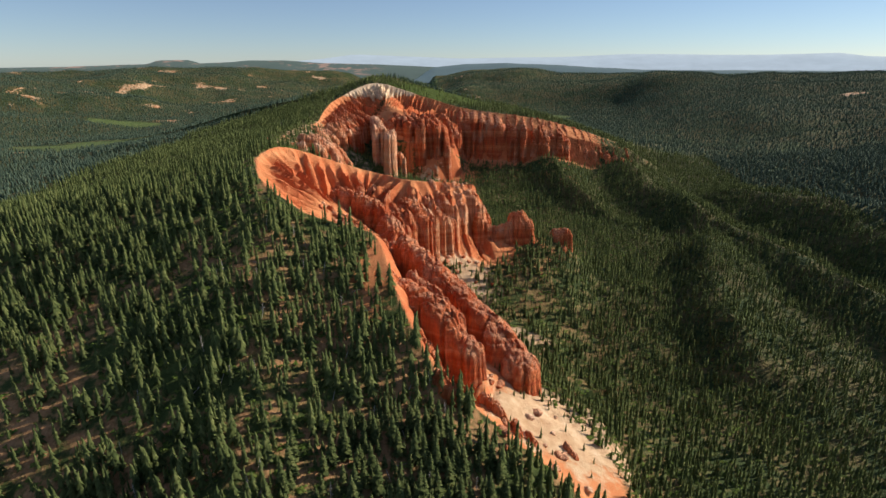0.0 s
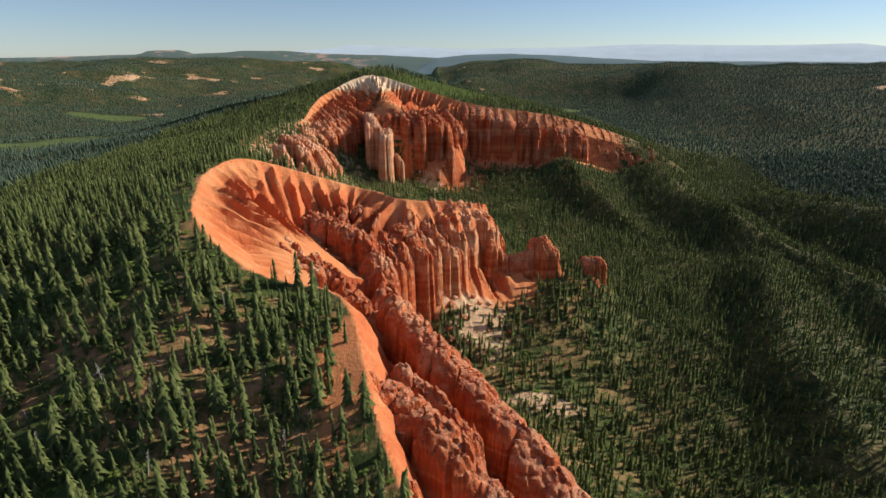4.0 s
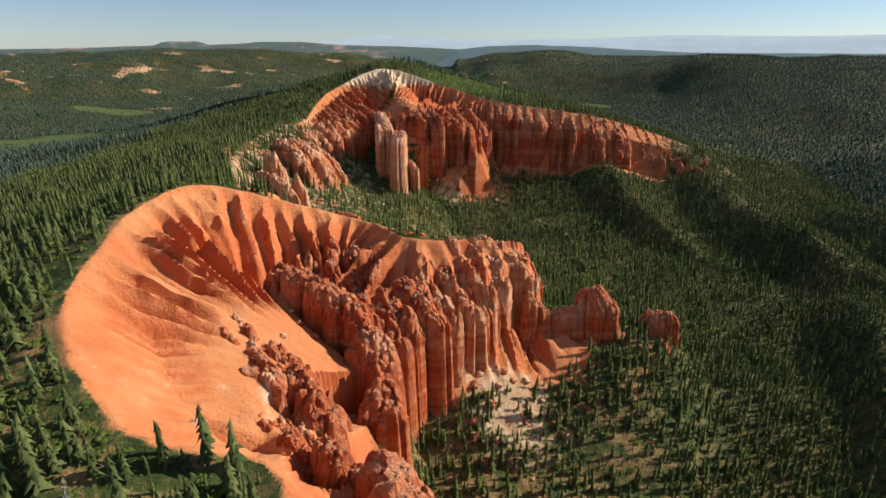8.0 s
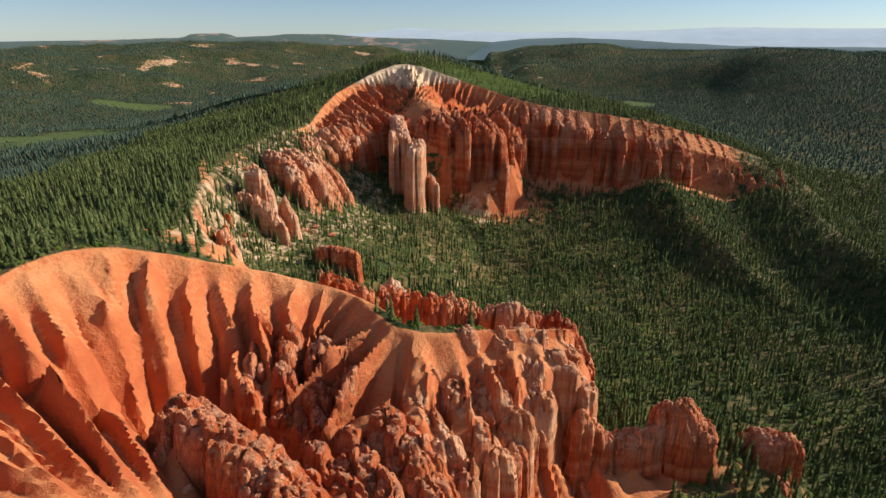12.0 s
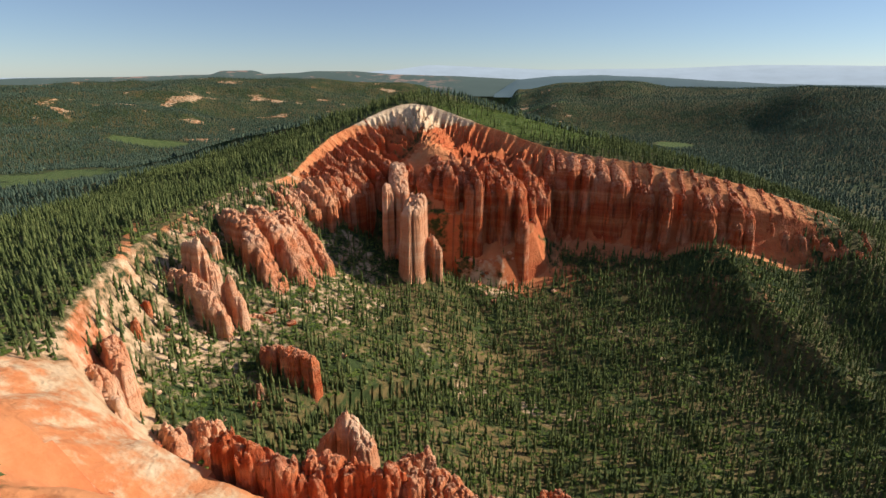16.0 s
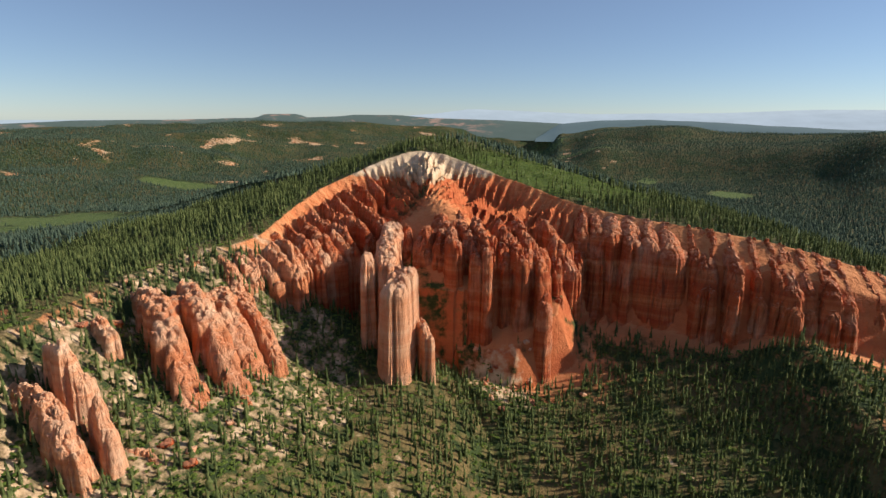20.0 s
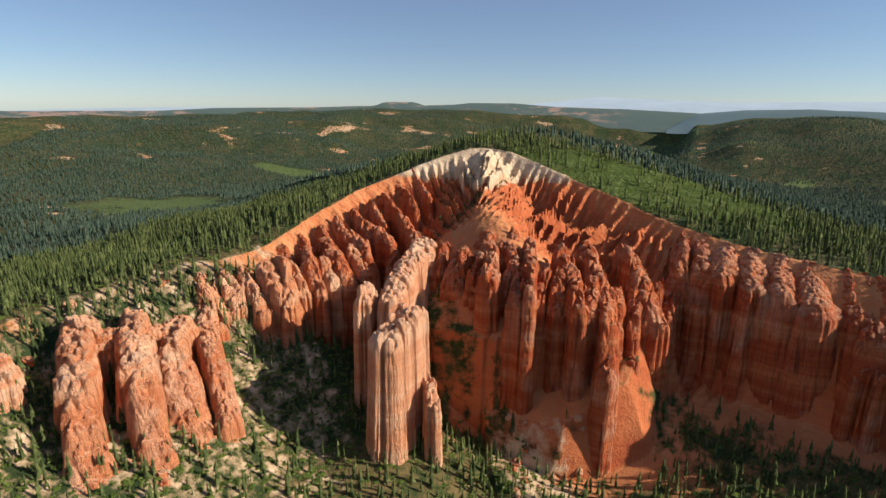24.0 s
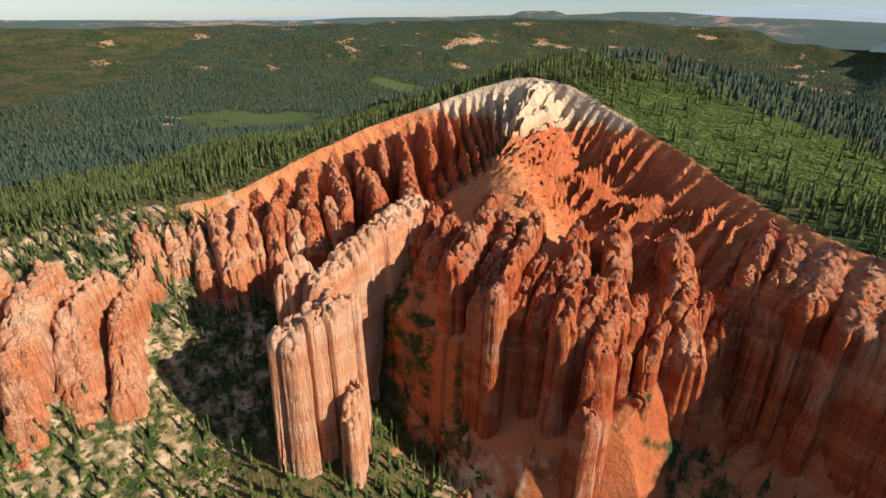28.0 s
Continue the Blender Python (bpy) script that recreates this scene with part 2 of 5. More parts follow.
def grid_faces(n, m, wrap=False):
    """Faces of a grid of n rows of m points."""
    i, j = np.meshgrid(np.arange(n - 1), np.arange(m if wrap else m - 1), indexing="ij")
    k = (j + 1) % m
    return np.stack((i * m + j, i * m + k, (i + 1) * m + k, (i + 1) * m + j), -1).reshape(-1, 4)


# ---------------------------------------------------------------- the lie of the land
# the rim above the cliffs: x, y, height, from the low near end round both bowls to the far end
RIM_MARKS = np.array([
    (102, 215, 55), (62, 245, 78), (27, 268, 96), (-3, 280, 122), (-28, 315, 153), (-48, 375, 174), (-66, 404, 174), (-106, 402, 187),
    (-151, 441, 202), (-178, 500, 204), (-197, 570, 206), (-184, 625, 205), (-125, 664, 178), (-84, 671, 165), (-46, 636, 164),
    (0, 650, 158), (28, 662, 150), (44, 676, 132), (30, 704, 100), (-26, 716, 106), (-105, 728, 120), (-175, 738, 146),
    (-244, 800, 165), (-296, 960, 170), (-284, 1080, 178), (-270, 1150, 179), (-268, 1240, 200), (-250, 1315, 220),
    (-170, 1393, 250), (-60, 1382, 222), (62, 1330, 192), (256, 1302, 166), (460, 1325, 100), (540, 1370, 40)], float)
# the wooded crest behind it
CREST = np.array([
    (-70, -300, 40), (-75, 50, 75), (-100, 230, 112), (-130, 320, 160), (-140, 410, 190), (-185, 520, 206), (-202, 620, 206), (-250, 780, 174),
    (-310, 960, 180), (-292, 1150, 182), (-280, 1240, 202), (-190, 1405, 254), (-150, 1540, 264), (-60, 1750, 225), (40, 2000, 170), (250, 2700, 60)], float)


def rounded(line, gap):
    """A polyline made smooth: Catmull-Rom through its marks."""
    p = np.vstack((2 * line[0] - line[1], line, 2 * line[-1] - line[-2]))
    out = []
    for k in range(1, len(p) - 2):
        n = max(1, int(np.hypot(*(p[k + 1] - p[k])[:2]) / gap))
        for t in np.arange(n) / n:
            out.append(0.5 * (2 * p[k] + (p[k + 1] - p[k - 1]) * t + (2 * p[k - 1] - 5 * p[k] + 4 * p[k + 1] - p[k + 2]) * t ** 2
                              + (3 * p[k] - p[k - 1] - 3 * p[k + 1] + p[k + 2]) * t ** 3))
    return np.array(out + [line[-1]])


RIM = rounded(RIM_MARKS, 9.0)
RIM_RUN = np.concatenate(([0], np.cumsum(np.hypot(np.diff(RIM[:, 0]), np.diff(RIM[:, 1])))))
_turn = np.unwrap(np.arctan2(np.gradient(RIM[:, 1]), np.gradient(RIM[:, 0])))
RIM_BEND = np.convolve(np.pad(-np.gradient(_turn, RIM_RUN), 2, "edge"), np.ones(5) / 5, "valid")


def along(line, x, y):
    """Distance to a polyline, its height there, the length along it and the nearest place."""
    best = np.full(x.shape, 1e9)
    z, s, qx, qy = (np.zeros(x.shape) for _ in range(4))
    run = 0.0
    for (ax, ay, az), (bx, by, bz) in zip(line[:-1], line[1:]):
        lx, ly = bx - ax, by - ay
        ln = math.hypot(lx, ly)
        t = np.clip(((x - ax) * lx + (y - ay) * ly) / ln ** 2, 0, 1)
        d = (x - ax - t * lx) ** 2 + (y - ay - t * ly) ** 2
        k = np.nonzero(d < best)
        tk = t[k]
        best[k], z[k], s[k] = d[k], az + tk * (bz - az), run + tk * ln
        qx[k], qy[k] = ax + tk * lx, ay + tk * ly
        run += ln
    return np.sqrt(best), z, s, qx, qy


def along_rim(x, y):
    out = [np.array(a) for a in along(RIM_MARKS, x, y)]
    k = np.nonzero(out[0] < 330)
    for a, b in zip(out, along(RIM, x[k], y[k])):
        a[k] = b
    return out


def inside_rim(x, y):
    """True on the basin's side of the rim."""
    poly = [(p[0], p[1]) for p in RIM] + [(900, 1600), (9000, 2000), (9000, -2000), (330, -2000), (180, 100)]
    hit = np.zeros(x.shape, bool)
    for (ax, ay), (bx, by) in zip(poly, poly[1:] + poly[:1]):
        if ay != by:
            hit ^= ((ay > y) != (by > y)) & (x < (bx - ax) * (y - ay) / (by - ay) + ax)
    return hit


FAR_R = [1000, 1800, 2400, 3000, 3400, 3800, 4200, 4600, 4800]
FAR = {  # heights of the country by bearing from the start, outwards: valleys, wooded hills, the plateau on the skyline
    -80: (60, 55, 90, 150, 190, 200, 190, 195, 120), -55: (55, 50, 70, 150, 212, 205, 190, 202, 120), -48: (52, 48, 60, 140, 205, 215, 195, 210, 120),
    -42: (50, 60, 50, 110, 190, 226, 205, 228, 120), -35: (50, 44, 35, 70, 155, 222, 205, 234, 120), -30: (52, 45, 30, 50, 125, 200, 228, 254, 120),
    -26: (55, 45, 32, 45, 90, 160, 225, 260, 120), -22: (60, 52, 40, 45, 80, 125, 238, 266, 120), -17: (65, 60, 48, 50, 75, 110, 180, 262, 120),
    -12: (75, 66, 55, 55, 70, 95, 140, 258, 120), -6: (80, 74, 62, 60, 60, 62, 80, 210, 120), -2: (80, 75, 65, 60, 58, 56, 70, 185, 120),
    0: (78, 72, 68, 72, 110, 110, 190, 225, 120), 4: (60, 62, 70, 110, 236, 180, 240, 255, 120), 8: (40, 45, 72, 100, 228, 180, 255, 258, 120),
    12: (20, 30, 70, 120, 210, 180, 225, 214, 120), 18: (0, 20, 75, 150, 226, 200, 230, 218, 120), 21: (-20, 25, 110, 200, 264, 240, 236, 214, 120),
    24: (-30, 40, 130, 210, 256, 240, 230, 210, 120), 27: (-30, 50, 135, 200, 236, 225, 230, 210, 120), 30: (-30, 60, 150, 215, 252, 235, 230, 210, 120), 45: (-30, 80, 170, 235, 255, 245, 240, 215, 120)}
FAR_AZ = np.array(list(FAR), float)
FAR_Z = np.array(list(FAR.values()), float)


def far_level(x, y):
    """The wide country beyond: valleys and hills on each side, a plateau and a mesa on the skyline."""
    r, az = np.hypot(x, y), np.degrees(np.arctan2(x, y))
    az = az + 3.0 * (fbm(x / 900, y / 900, 30, 2) - 0.5)
    i = np.clip(np.interp(az, FAR_AZ, np.arange(len(FAR_AZ))), 0, len(FAR_AZ) - 1.001)
    j = np.clip(np.interp(r, FAR_R, np.arange(len(FAR_R))), 0, len(FAR_R) - 1.001)
    a, b = i.astype(int), j.astype(int)
    i, j = i - a, j - b
    i, j = i * i * (3 - 2 * i), j * j * (3 - 2 * j)
    h = (FAR_Z[a, b] * (1 - i) + FAR_Z[a + 1, b] * i) * (1 - j) + (FAR_Z[a, b + 1] * (1 - i) + FAR_Z[a + 1, b + 1] * i) * j
    rough = step(1100, 2000, r)
    gorge = np.abs(2 * fbm(x / 560, y / 560, 33, 3, 0.45) - 1)
    h = h + rough * ((58 - 26 * step(-200, 300, x) - 20 * step(4200, 4500, r)) * (gorge - 0.36) + 22 * (fbm(x / 160, y / 160, 36, 3) - 0.5)) * (0.35 + 0.65 * step(40, 120, h))
    return h


def upland(x, y):
    d, z, s, _, _ = along(CREST, x, y)
    west = x < np.interp(y, CREST[:, 1], CREST[:, 0])
    fall = np.where(west, 0.27, np.where(y > 1250, 0.27, 0.22))
    low = np.maximum(z - 40, 25)
    near = z - low * (1 - np.exp(-np.maximum(d - 8, 0) * fall / low))
    near = near + 9 * (fbm(x / 110, y / 110, 5) - 0.5) * step(10, 120, d)
    f = step(350, 1200, d)
    return near * (1 - f) + far_level(x, y) * f


# wooded spurs below the great wall: crest line, fall to the west and to the east
SPURS = ((np.array([(252, 1235, 52), (270, 1175, 44), (292, 1105, 36), (320, 1030, 24), (350, 950, 6), (372, 880, -6)], float), 0.62, 0.40),
         (np.array([(450, 1280, 58), (460, 1130, 50), (480, 980, 46), (520, 800, 36), (548, 640, 26), (575, 420, 12)], float), 0.50, 0.55),
         (np.array([(660, 1150, 40), (780, 900, 80), (880, 650, 95), (920, 400, 80)], float), 0.50, 0.3),
         (np.array([(440, 830, 36), (392, 720, 34), (352, 610, 24), (330, 480, 8)], float), 0.62, 0.35))


def basin(x, y):
    z = 6 + 0.02 * (y - 900) + 0.03 * np.maximum(0, 60 - x)
    z = z - 22 * np.exp(-((x - 200) / 130) ** 2 - ((y - 500) / 130) ** 2)
    z = z - 70 * step(420, 680, x) * (1 - step(1000, 1300, y))
    for line, west, east in SPURS:
        dl, zl, _, lx, ly = along(line, x, y)
        rough = 1 + 0.5 * (fbm(x / 45, y / 45, 14, 3) - 0.5)
        z = np.maximum(z, zl + 10 * (fbm(x / 60, y / 60, 16, 3) - 0.5) - np.where(x < lx, west, east) * rough * dl)
    z = z + 16 * (fbm(x / 150 + 1.7, y / 150, 11, 3) - 0.5) + 5 * (fbm(x / 40, y / 40, 13, 3) - 0.5)
    spur = np.interp(x, [20, 60, 100, 125, 160, 195, 230, 300], [66, 64, 66, 64, 56, 22, -20, -60]) - 0.75 * np.abs(y - 640 - 0.2 * (x - 40)) + 5 * (fbm(x / 25, y / 25, 17, 3) - 0.5)
    z = np.maximum(z, spur)
    f = step(650, 1300, np.hypot(x, y - 700))
    return z * (1 - f) + far_level(x, y) * f


def saw(q, seed, sharp=1.2):
    """Rows of ribs of uneven width: 1 on a crest, 0 in a gully."""
    w = q + 1.2 * vnoise(q * 0.37, q * 0, seed)
    f = w - np.floor(w)
    return (1 - np.abs(2 * f - 1) ** sharp) * (0.6 + 0.5 * hash01(np.floor(w), np.floor(w) * 0, seed + 1))


def blob(x, y, cx, cy, rx, ry=None):
    return np.exp(-((x - cx) / rx) ** 2 - ((y - cy) / (ry or rx)) ** 2)


def ground_height(x, y):
    """Height of the land at arrays of places, and how far inside the rim they lie (negative outside)."""
    x, y = np.asarray(x, float), np.asarray(y, float)
    d, zr, s, qx, qy = along_rim(x, y)
    ins = inside_rim(x, y)
    sd = np.where(ins, d, -d)
    fan = (1 - step(-98, -74, x)) * step(392, 415, y) * (1 - step(585, 632, y)) * ins
    zr = zr * (1 - fan) + fan * np.interp(np.degrees(np.arctan2(y - 500, -(x + 52))), [-82, -61, -31, 0, 26, 43, 66, 79], [174, 187, 202, 204, 206, 205, 178, 165])
    up = upland(x, y)
    out = up + (zr - upland(qx, qy)) * np.exp(-d / 50)
    # the spur between the bowls: its crest, and a hollow behind it
    zc = np.interp(x, [-184, -125, -85, -46, 0, 40], [205, 178, 165, 164, 158, 150])
    yc = np.interp(x, [-184, -125, -85, -62, -46, 0, 40], [625, 664, 671, 656, 640, 650, 668])
    zh = np.interp(x, [-184, -125, -60, -20, 20, 60], [166, 134, 112, 104, 98, 84])
    t = step(0, 40, y - yc)
    w = step(-165, -125, x) * (1 - step(735, 775, y)) * (y > 560) * (x < 90)
    out = out * (1 - w) + (zc * (1 - t) + zh * t) * w
    fl = basin(x, y)
    # steep under the great wall and the first bowl, a long gentle slope on the second bowl's west side
    steep = np.interp(d, [0, 10, 30, 40, 52, 95, 170, 280], [1, 0.95, 0.84, 0.62, 0.40, 0.29, 0.12, 0])
    gentle = np.interp(d, [0, 20, 60, 110, 180, 300], [1, 0.93, 0.70, 0.58, 0.36, 0])
    cliff = np.interp(d, [0, 3, 10, 20, 60, 120, 220], [1, 0.8, 0.42, 0.30, 0.22, 0.1, 0])
    nw = np.clip(1.5 * blob(x, y, 60, 668, 50, 70), 0, 1)
    steep = steep * (1 - nw) + cliff * nw
    g = (1 - step(-70, 50, x)) * step(722, 765, y) * (1 - step(1120, 1200, y))
    second = np.interp(d, [0, 10, 25, 60, 110, 180, 300], [1, 0.84, 0.70, 0.56, 0.46, 0.30, 0])
    gentle = gentle * step(850, 950, y) + second * (1 - step(850, 950, y))
    near = 1 - step(380, 430, y)
    shelf = np.interp(d, [0, 8, 22, 45, 80, 140, 250], [1, 0.93, 0.70, 0.58, 0.47, 0.28, 0])
    inn = fl + (zr - fl) * ((steep * (1 - g) + gentle * g) * (1 - near) + shelf * near)
    # benches below the ribs: in the first bowl, and under the summit
    b1 = 152 + 0.46 * np.maximum(0, -84 - x) + 4 * (fbm(x / 20, y / 20, 2, 3) - 0.5) - 2.4 * np.maximum(0, x + 66 + 0.1 * (y - 480)) - 1.8 * np.maximum(0, y - 552) - 0.9 * np.maximum(0, 440 - y)
    b1 = np.where((np.abs(x + 110) < 110) & (np.abs(y - 500) < 120), b1, -999)
    b2 = 176 + 0.10 * (y - 1235) + 9 * (fbm(x / 16, y / 22, 29, 3) - 0.5) - 2.6 * np.maximum(0, 1206 - y) - 2.6 * np.maximum(0, x - 2 - 0.3 * (y - 1220)) - 2.2 * np.maximum(0, -165 - x + 0.2 * (y - 1220))
    b2 = np.where((np.abs(x + 80) < 190) & (np.abs(y - 1280) < 140), b2, -999)
    b3 = 160 - 0.13 * (x + 60) - 0.30 * (650 - y) - 3.0 * np.maximum(0, np.interp(x, [-125, -80, -60, -45, -26, -10, 20, 40, 75], [606, 602, 594, 582, 590, 606, 637, 658, 694]) - y) - 3.2 * np.maximum(0, x - 44)
    b3 = np.where((x > -125) & (x < 75) & (np.abs(y - 625) < 55), b3, -999)
    nose = np.minimum(75 - 0.52 * (x - 62), 92) - 1.1 * np.maximum(0, y - 342) - 0.6 * np.maximum(0, x - 118) + 3 * (fbm(x / 16, y / 16, 37, 3) - 0.5)
    inn = np.maximum(inn, np.where((x > 10) & (x < 230) & (y > 180) & (y < 420), nose, -999))
    sl = zr - 0.66 * d
    peak = np.array([(-166, 1390, 251), (-146, 1352, 231), (-122, 1306, 207), (-96, 1262, 188)], float)
    dp, zp = along(peak, x, y)[:2]
    inn = np.maximum(inn, np.where(dp < 90, zp - 0.72 * (np.sqrt(dp ** 2 + 200) - 14) - 1, -999))
    inn = np.maximum(inn, np.minimum(np.maximum(np.maximum(b1, b2), b3), sl))
    # ribs and gullies that run down from the rim, forking as they fall, closed up where the rim bends round
    squeeze = np.sqrt(np.clip(1.5 * (1 - d * np.interp(s, RIM_RUN, RIM_BEND)), 0, 1))
    wob = 11.0 * fbm(x / 34, y / 34, 24, 3) + (3.0 + 3.5 * blob(x, y, -110, 1325, 150, 80)) * fbm(x / 10, y / 10, 25, 2)
    q = s + wob
    top = np.clip(1.5 * blob(x, y, -110, 1325, 150, 80), 0, 1)
    wide = saw(q / 15.5, 21, 0.85) * (1 - top) + saw(q / 10.5, 20, 0.85) * top
    fork = saw(q / 6.3, 23, 0.9)
    rill = saw(q / 2.9, 26)
    rib = wide * (0.55 + 0.9 * fbm(x / 16, y / 16, 22, 3)) + step(8, 34, d) * (0.34 - 0.2 * step(50, 90, d)) * (fork - 0.4) + (0.10 + 0.06 * top) * (rill - 0.4)
    first = np.clip(1.4 * blob(x, y, -120, 490, 90, 110), 0, 1)
    amp = (20 + 9 * first - 6 * blob(x, y, -120, 410, 40, 25)) * (1 - 0.85 * g) * (1 - np.clip(1.3 * blob(x, y, 85, 285, 75, 60), 0, 1))
    reach = np.clip(d / (30 - 8 * top), 0, 1) ** 0.8 * (1 - step(34 + 34 * top, 66 + 44 * top, d)) * squeeze * (1 - 0.7 * step(60, 110, x) * step(1200, 1260, y))
    inn = inn + (rib - 0.62) * amp * reach * (1 - fan) * (1 - np.clip(1.2 * blob(x, y, -88, 465, 26, 50), 0, 1))
    ray = 88 * np.arctan2(y - 500, -(x + 52)) + 5 * fbm(x / 26, y / 26, 10, 3) + 2 * fbm(x / 8, y / 8, 9, 2)
    hub = np.hypot(x + 52, y - 500)
    far_in = np.clip(hub / 120, 0.1, 1) ** 1.6 * step(52, 98, hub)
    spoke = saw(ray / 11.5, 8, 1.0) * (0.75 + 0.5 * fbm(x / 18, y / 18, 7, 2)) + step(4, 24, d) * 0.30 * (saw(ray / 4.6, 6, 1.0) - 0.4) * step(66, 95, hub)
    inn = inn + (spoke - 0.5) * (25 - 16 * np.clip(1.3 * blob(x, y, -112, 440, 50, 34), 0, 1)) * far_in * np.clip(d / 38, 0, 1) ** 0.75 * (1 - 0.5 * step(70, 100, d)) * fan
    inn = inn + 5 * top * (np.abs(2 * fbm(x / 7, y / 7, 34, 3) - 1) - 0.3) * step(12, 30, d) * (1 - step(90, 120, d))
    inn = inn + (2.6 * (fbm(x / 9, y / 9, 27, 3) - 0.5) + 0.9 * squeeze * (1 - fan) * (saw(q / 4.1, 19) - 0.5)) * step(20, 60, d) * (1 - step(110, 160, d)) * (1 - 0.6 * fan)
    h = np.where(ins, inn, out)
    across = step(-160, 160, (x - 540) * 0.538 - (y - 1370) * 0.843)
    beyond = step(470, 610, x) * step(1180, 1280, y)
    h = h * (1 - beyond) + (inn * across + out * (1 - across)) * beyond
    h = h + 7 * blob(x, y, -142, 852, 36, 30) - 24 * blob(x, y, -158, 1066, 44, 42)
    h = h + 1.6 * (fbm(x / 14, y / 14, 28, 3) - 0.5)
    h = h + 7 * (np.abs(2 * fbm(x / 26, y / 34, 18, 3) - 1) - 0.3) * np.clip(blob(x, y, -110, 724, 90, 26) + blob(x, y, -200, 776, 55, 45), 0, 1)
    return h, sd


def ground_z(x, y):
    return ground_height(np.atleast_1d(np.asarray(x, float)), np.atleast_1d(np.asarray(y, float)))[0]


# a worn track on the shoulder of the rim, crossed by bare ledges
TRACK = np.array([(-318, 946, 0), (-304, 924, 0), (-296, 910, 0), (-275, 876, 0)], float)
# the dry wash that drains the second bowl
WASH = np.array([(100, 1138, 0), (118, 1112, 0), (130, 1102, 0), (158, 1072, 0), (172, 1058, 0), (204, 1026, 0), (214, 998, 0), (223, 970, 0), (226, 930, 0), (238, 870, 0)], float)


# bare pink scars on the far hillsides: place and spread
FAR_SCARS = ((-1446, 3563, 120, 70), (-1681, 2776, 75, 50), (-1861, 2842, 85, 45), (-1560, 2840, 40, 40), (-1300, 3560, 60, 40), (-1250, 3760, 90, 50), (-1090, 3690, 80, 40), (-930, 3900, 110, 40),
             (-1289, 1495, 85, 26), (-1180, 1440, 40, 20), (-2050, 2760, 70, 50), (-1950, 2560, 60, 40), (-1760, 3250, 60, 40), (-905, 4300, 170, 60), (1620, 2150, 90, 60), (430, 3300, 50, 24))


def cover_of(x, y, z, sd):
    """How bare, how cream and how grassy the ground is, each from 0 to 1."""
    west2 = blob(x, y, -235, 915, 100, 160) + blob(x, y, -250, 1060, 60, 60) + 0.8 * blob(x, y, -190, 1085, 60, 50) + 0.95 * blob(x, y, -170, 1020, 55, 60)
    bare = step(-3, 0.5, sd) * (1 - step(54, 84, sd) * (1 - blob(x, y, -110, 500, 80, 90)) * (1 - blob(x, y, -80, 1260, 120, 90))) * (1 - 0.75 * np.clip(west2, 0, 1))
    bare = np.maximum(bare, 1.3 * blob(x, y, -90, 700, 105, 42) + 0.8 * blob(x, y, -185, 745, 50, 45) + 1.2 * blob(x, y, 0, 694, 60, 40))
    bare = np.maximum(bare, 0.75 * blob(x, y, -45, 345, 22, 60))
    bare = np.maximum(bare, step(-10, -2, sd) * 0.36 * (1 - 0.6 * np.clip(west2, 0, 1)))
    bare = np.where(z < 62, bare * step(30, 60, z), bare)
    foot = np.where(sd > 0, 0.85 * blob(x, y, -25, 1195, 120, 50) + 0.8 * blob(x, y, 150, 1262, 120, 34) + 0.7 * blob(x, y, 30, 585, 45, 40), 0)
    bare = np.maximum(bare, foot * (0.6 + 0.8 * fbm(x / 14, y / 14, 46, 3)))
    bare = np.maximum(bare, 1.1 * blob(x, y, -25, 690, 80, 28))
    bare = bare * (1 - 0.6 * step(20, 45, sd) * (x < -40) * (y > 735) * (y < 1130))
    bare = np.where(sd > 0, bare * (1 - 0.7 * step(300, 420, x)), bare)
    track = along(TRACK, x, y)[0]
    bare = np.maximum(bare, 0.9 * np.exp(-(track / 5) ** 2) * (np.abs(np.mod(y, 13) - 6.5) < 4.2))
    wash = along(WASH, x, y)[0]
    cream0 = (0.25 + 0.5 * fbm(x / 12, y / 12, 48, 2)) * np.exp(-(wash / 5) ** 2) + 0.5 * blob(x, y, 80, 512, 45, 22) + 0.5 * blob(x, y, 100, 520, 40, 8) + 0.6 * blob(x, y, -321, 356, 14, 12) + 0.42 * blob(x, y, 60, 960, 120, 30) + 0.35 * blob(x, y, -60, 1010, 80, 60)
    r = np.hypot(x, y)
    rag = fbm(x / 60, y / 60, 41, 4, 0.6) - 0.5
    for cx, cy, rx, ry in FAR_SCARS:
        bare = np.maximum(bare, np.clip(1.35 * blob(x, y, cx, cy, rx, ry) - 0.62 + 2.6 * rag, 0, 0.7) * blob(x, y, cx, cy, 1.6 * rx, 1.6 * ry))
    far = fbm(x / 120, y / 120, 44, 3)
    bare = np.maximum(bare, 0.5 * step(0.66, 0.8, far + 0.6 * rag) * step(2300, 2900, r) * (x < 300) * (x > -3200))
    cream = (0.47 + 0.14 * blob(x, y, -230, 800, 70, 80)) * np.clip(1.2 * west2, 0, 1) * step(-25, 0, sd) + 0.95 * blob(x, y, 80, 296, 62, 52) * (z > 15) * (sd > -4) + 0.75 * blob(x, y, 30, 578, 50, 38)
    cream = np.maximum(np.maximum(cream, cream0), 0.5 * blob(x, y, -100, 712, 100, 30) + 0.66 * blob(x, y, -200, 765, 65, 45))
    cream = np.maximum(cream, 0.55 * blob(x, y, -84, 468, 16, 18) + 0.30 * blob(x, y, -130, 440, 50, 36))
    cream = np.maximum(cream, 1.0 * bare * step(1200, 2000, r) + 0.7 * blob(x, y, -30, 1152, 60, 26))
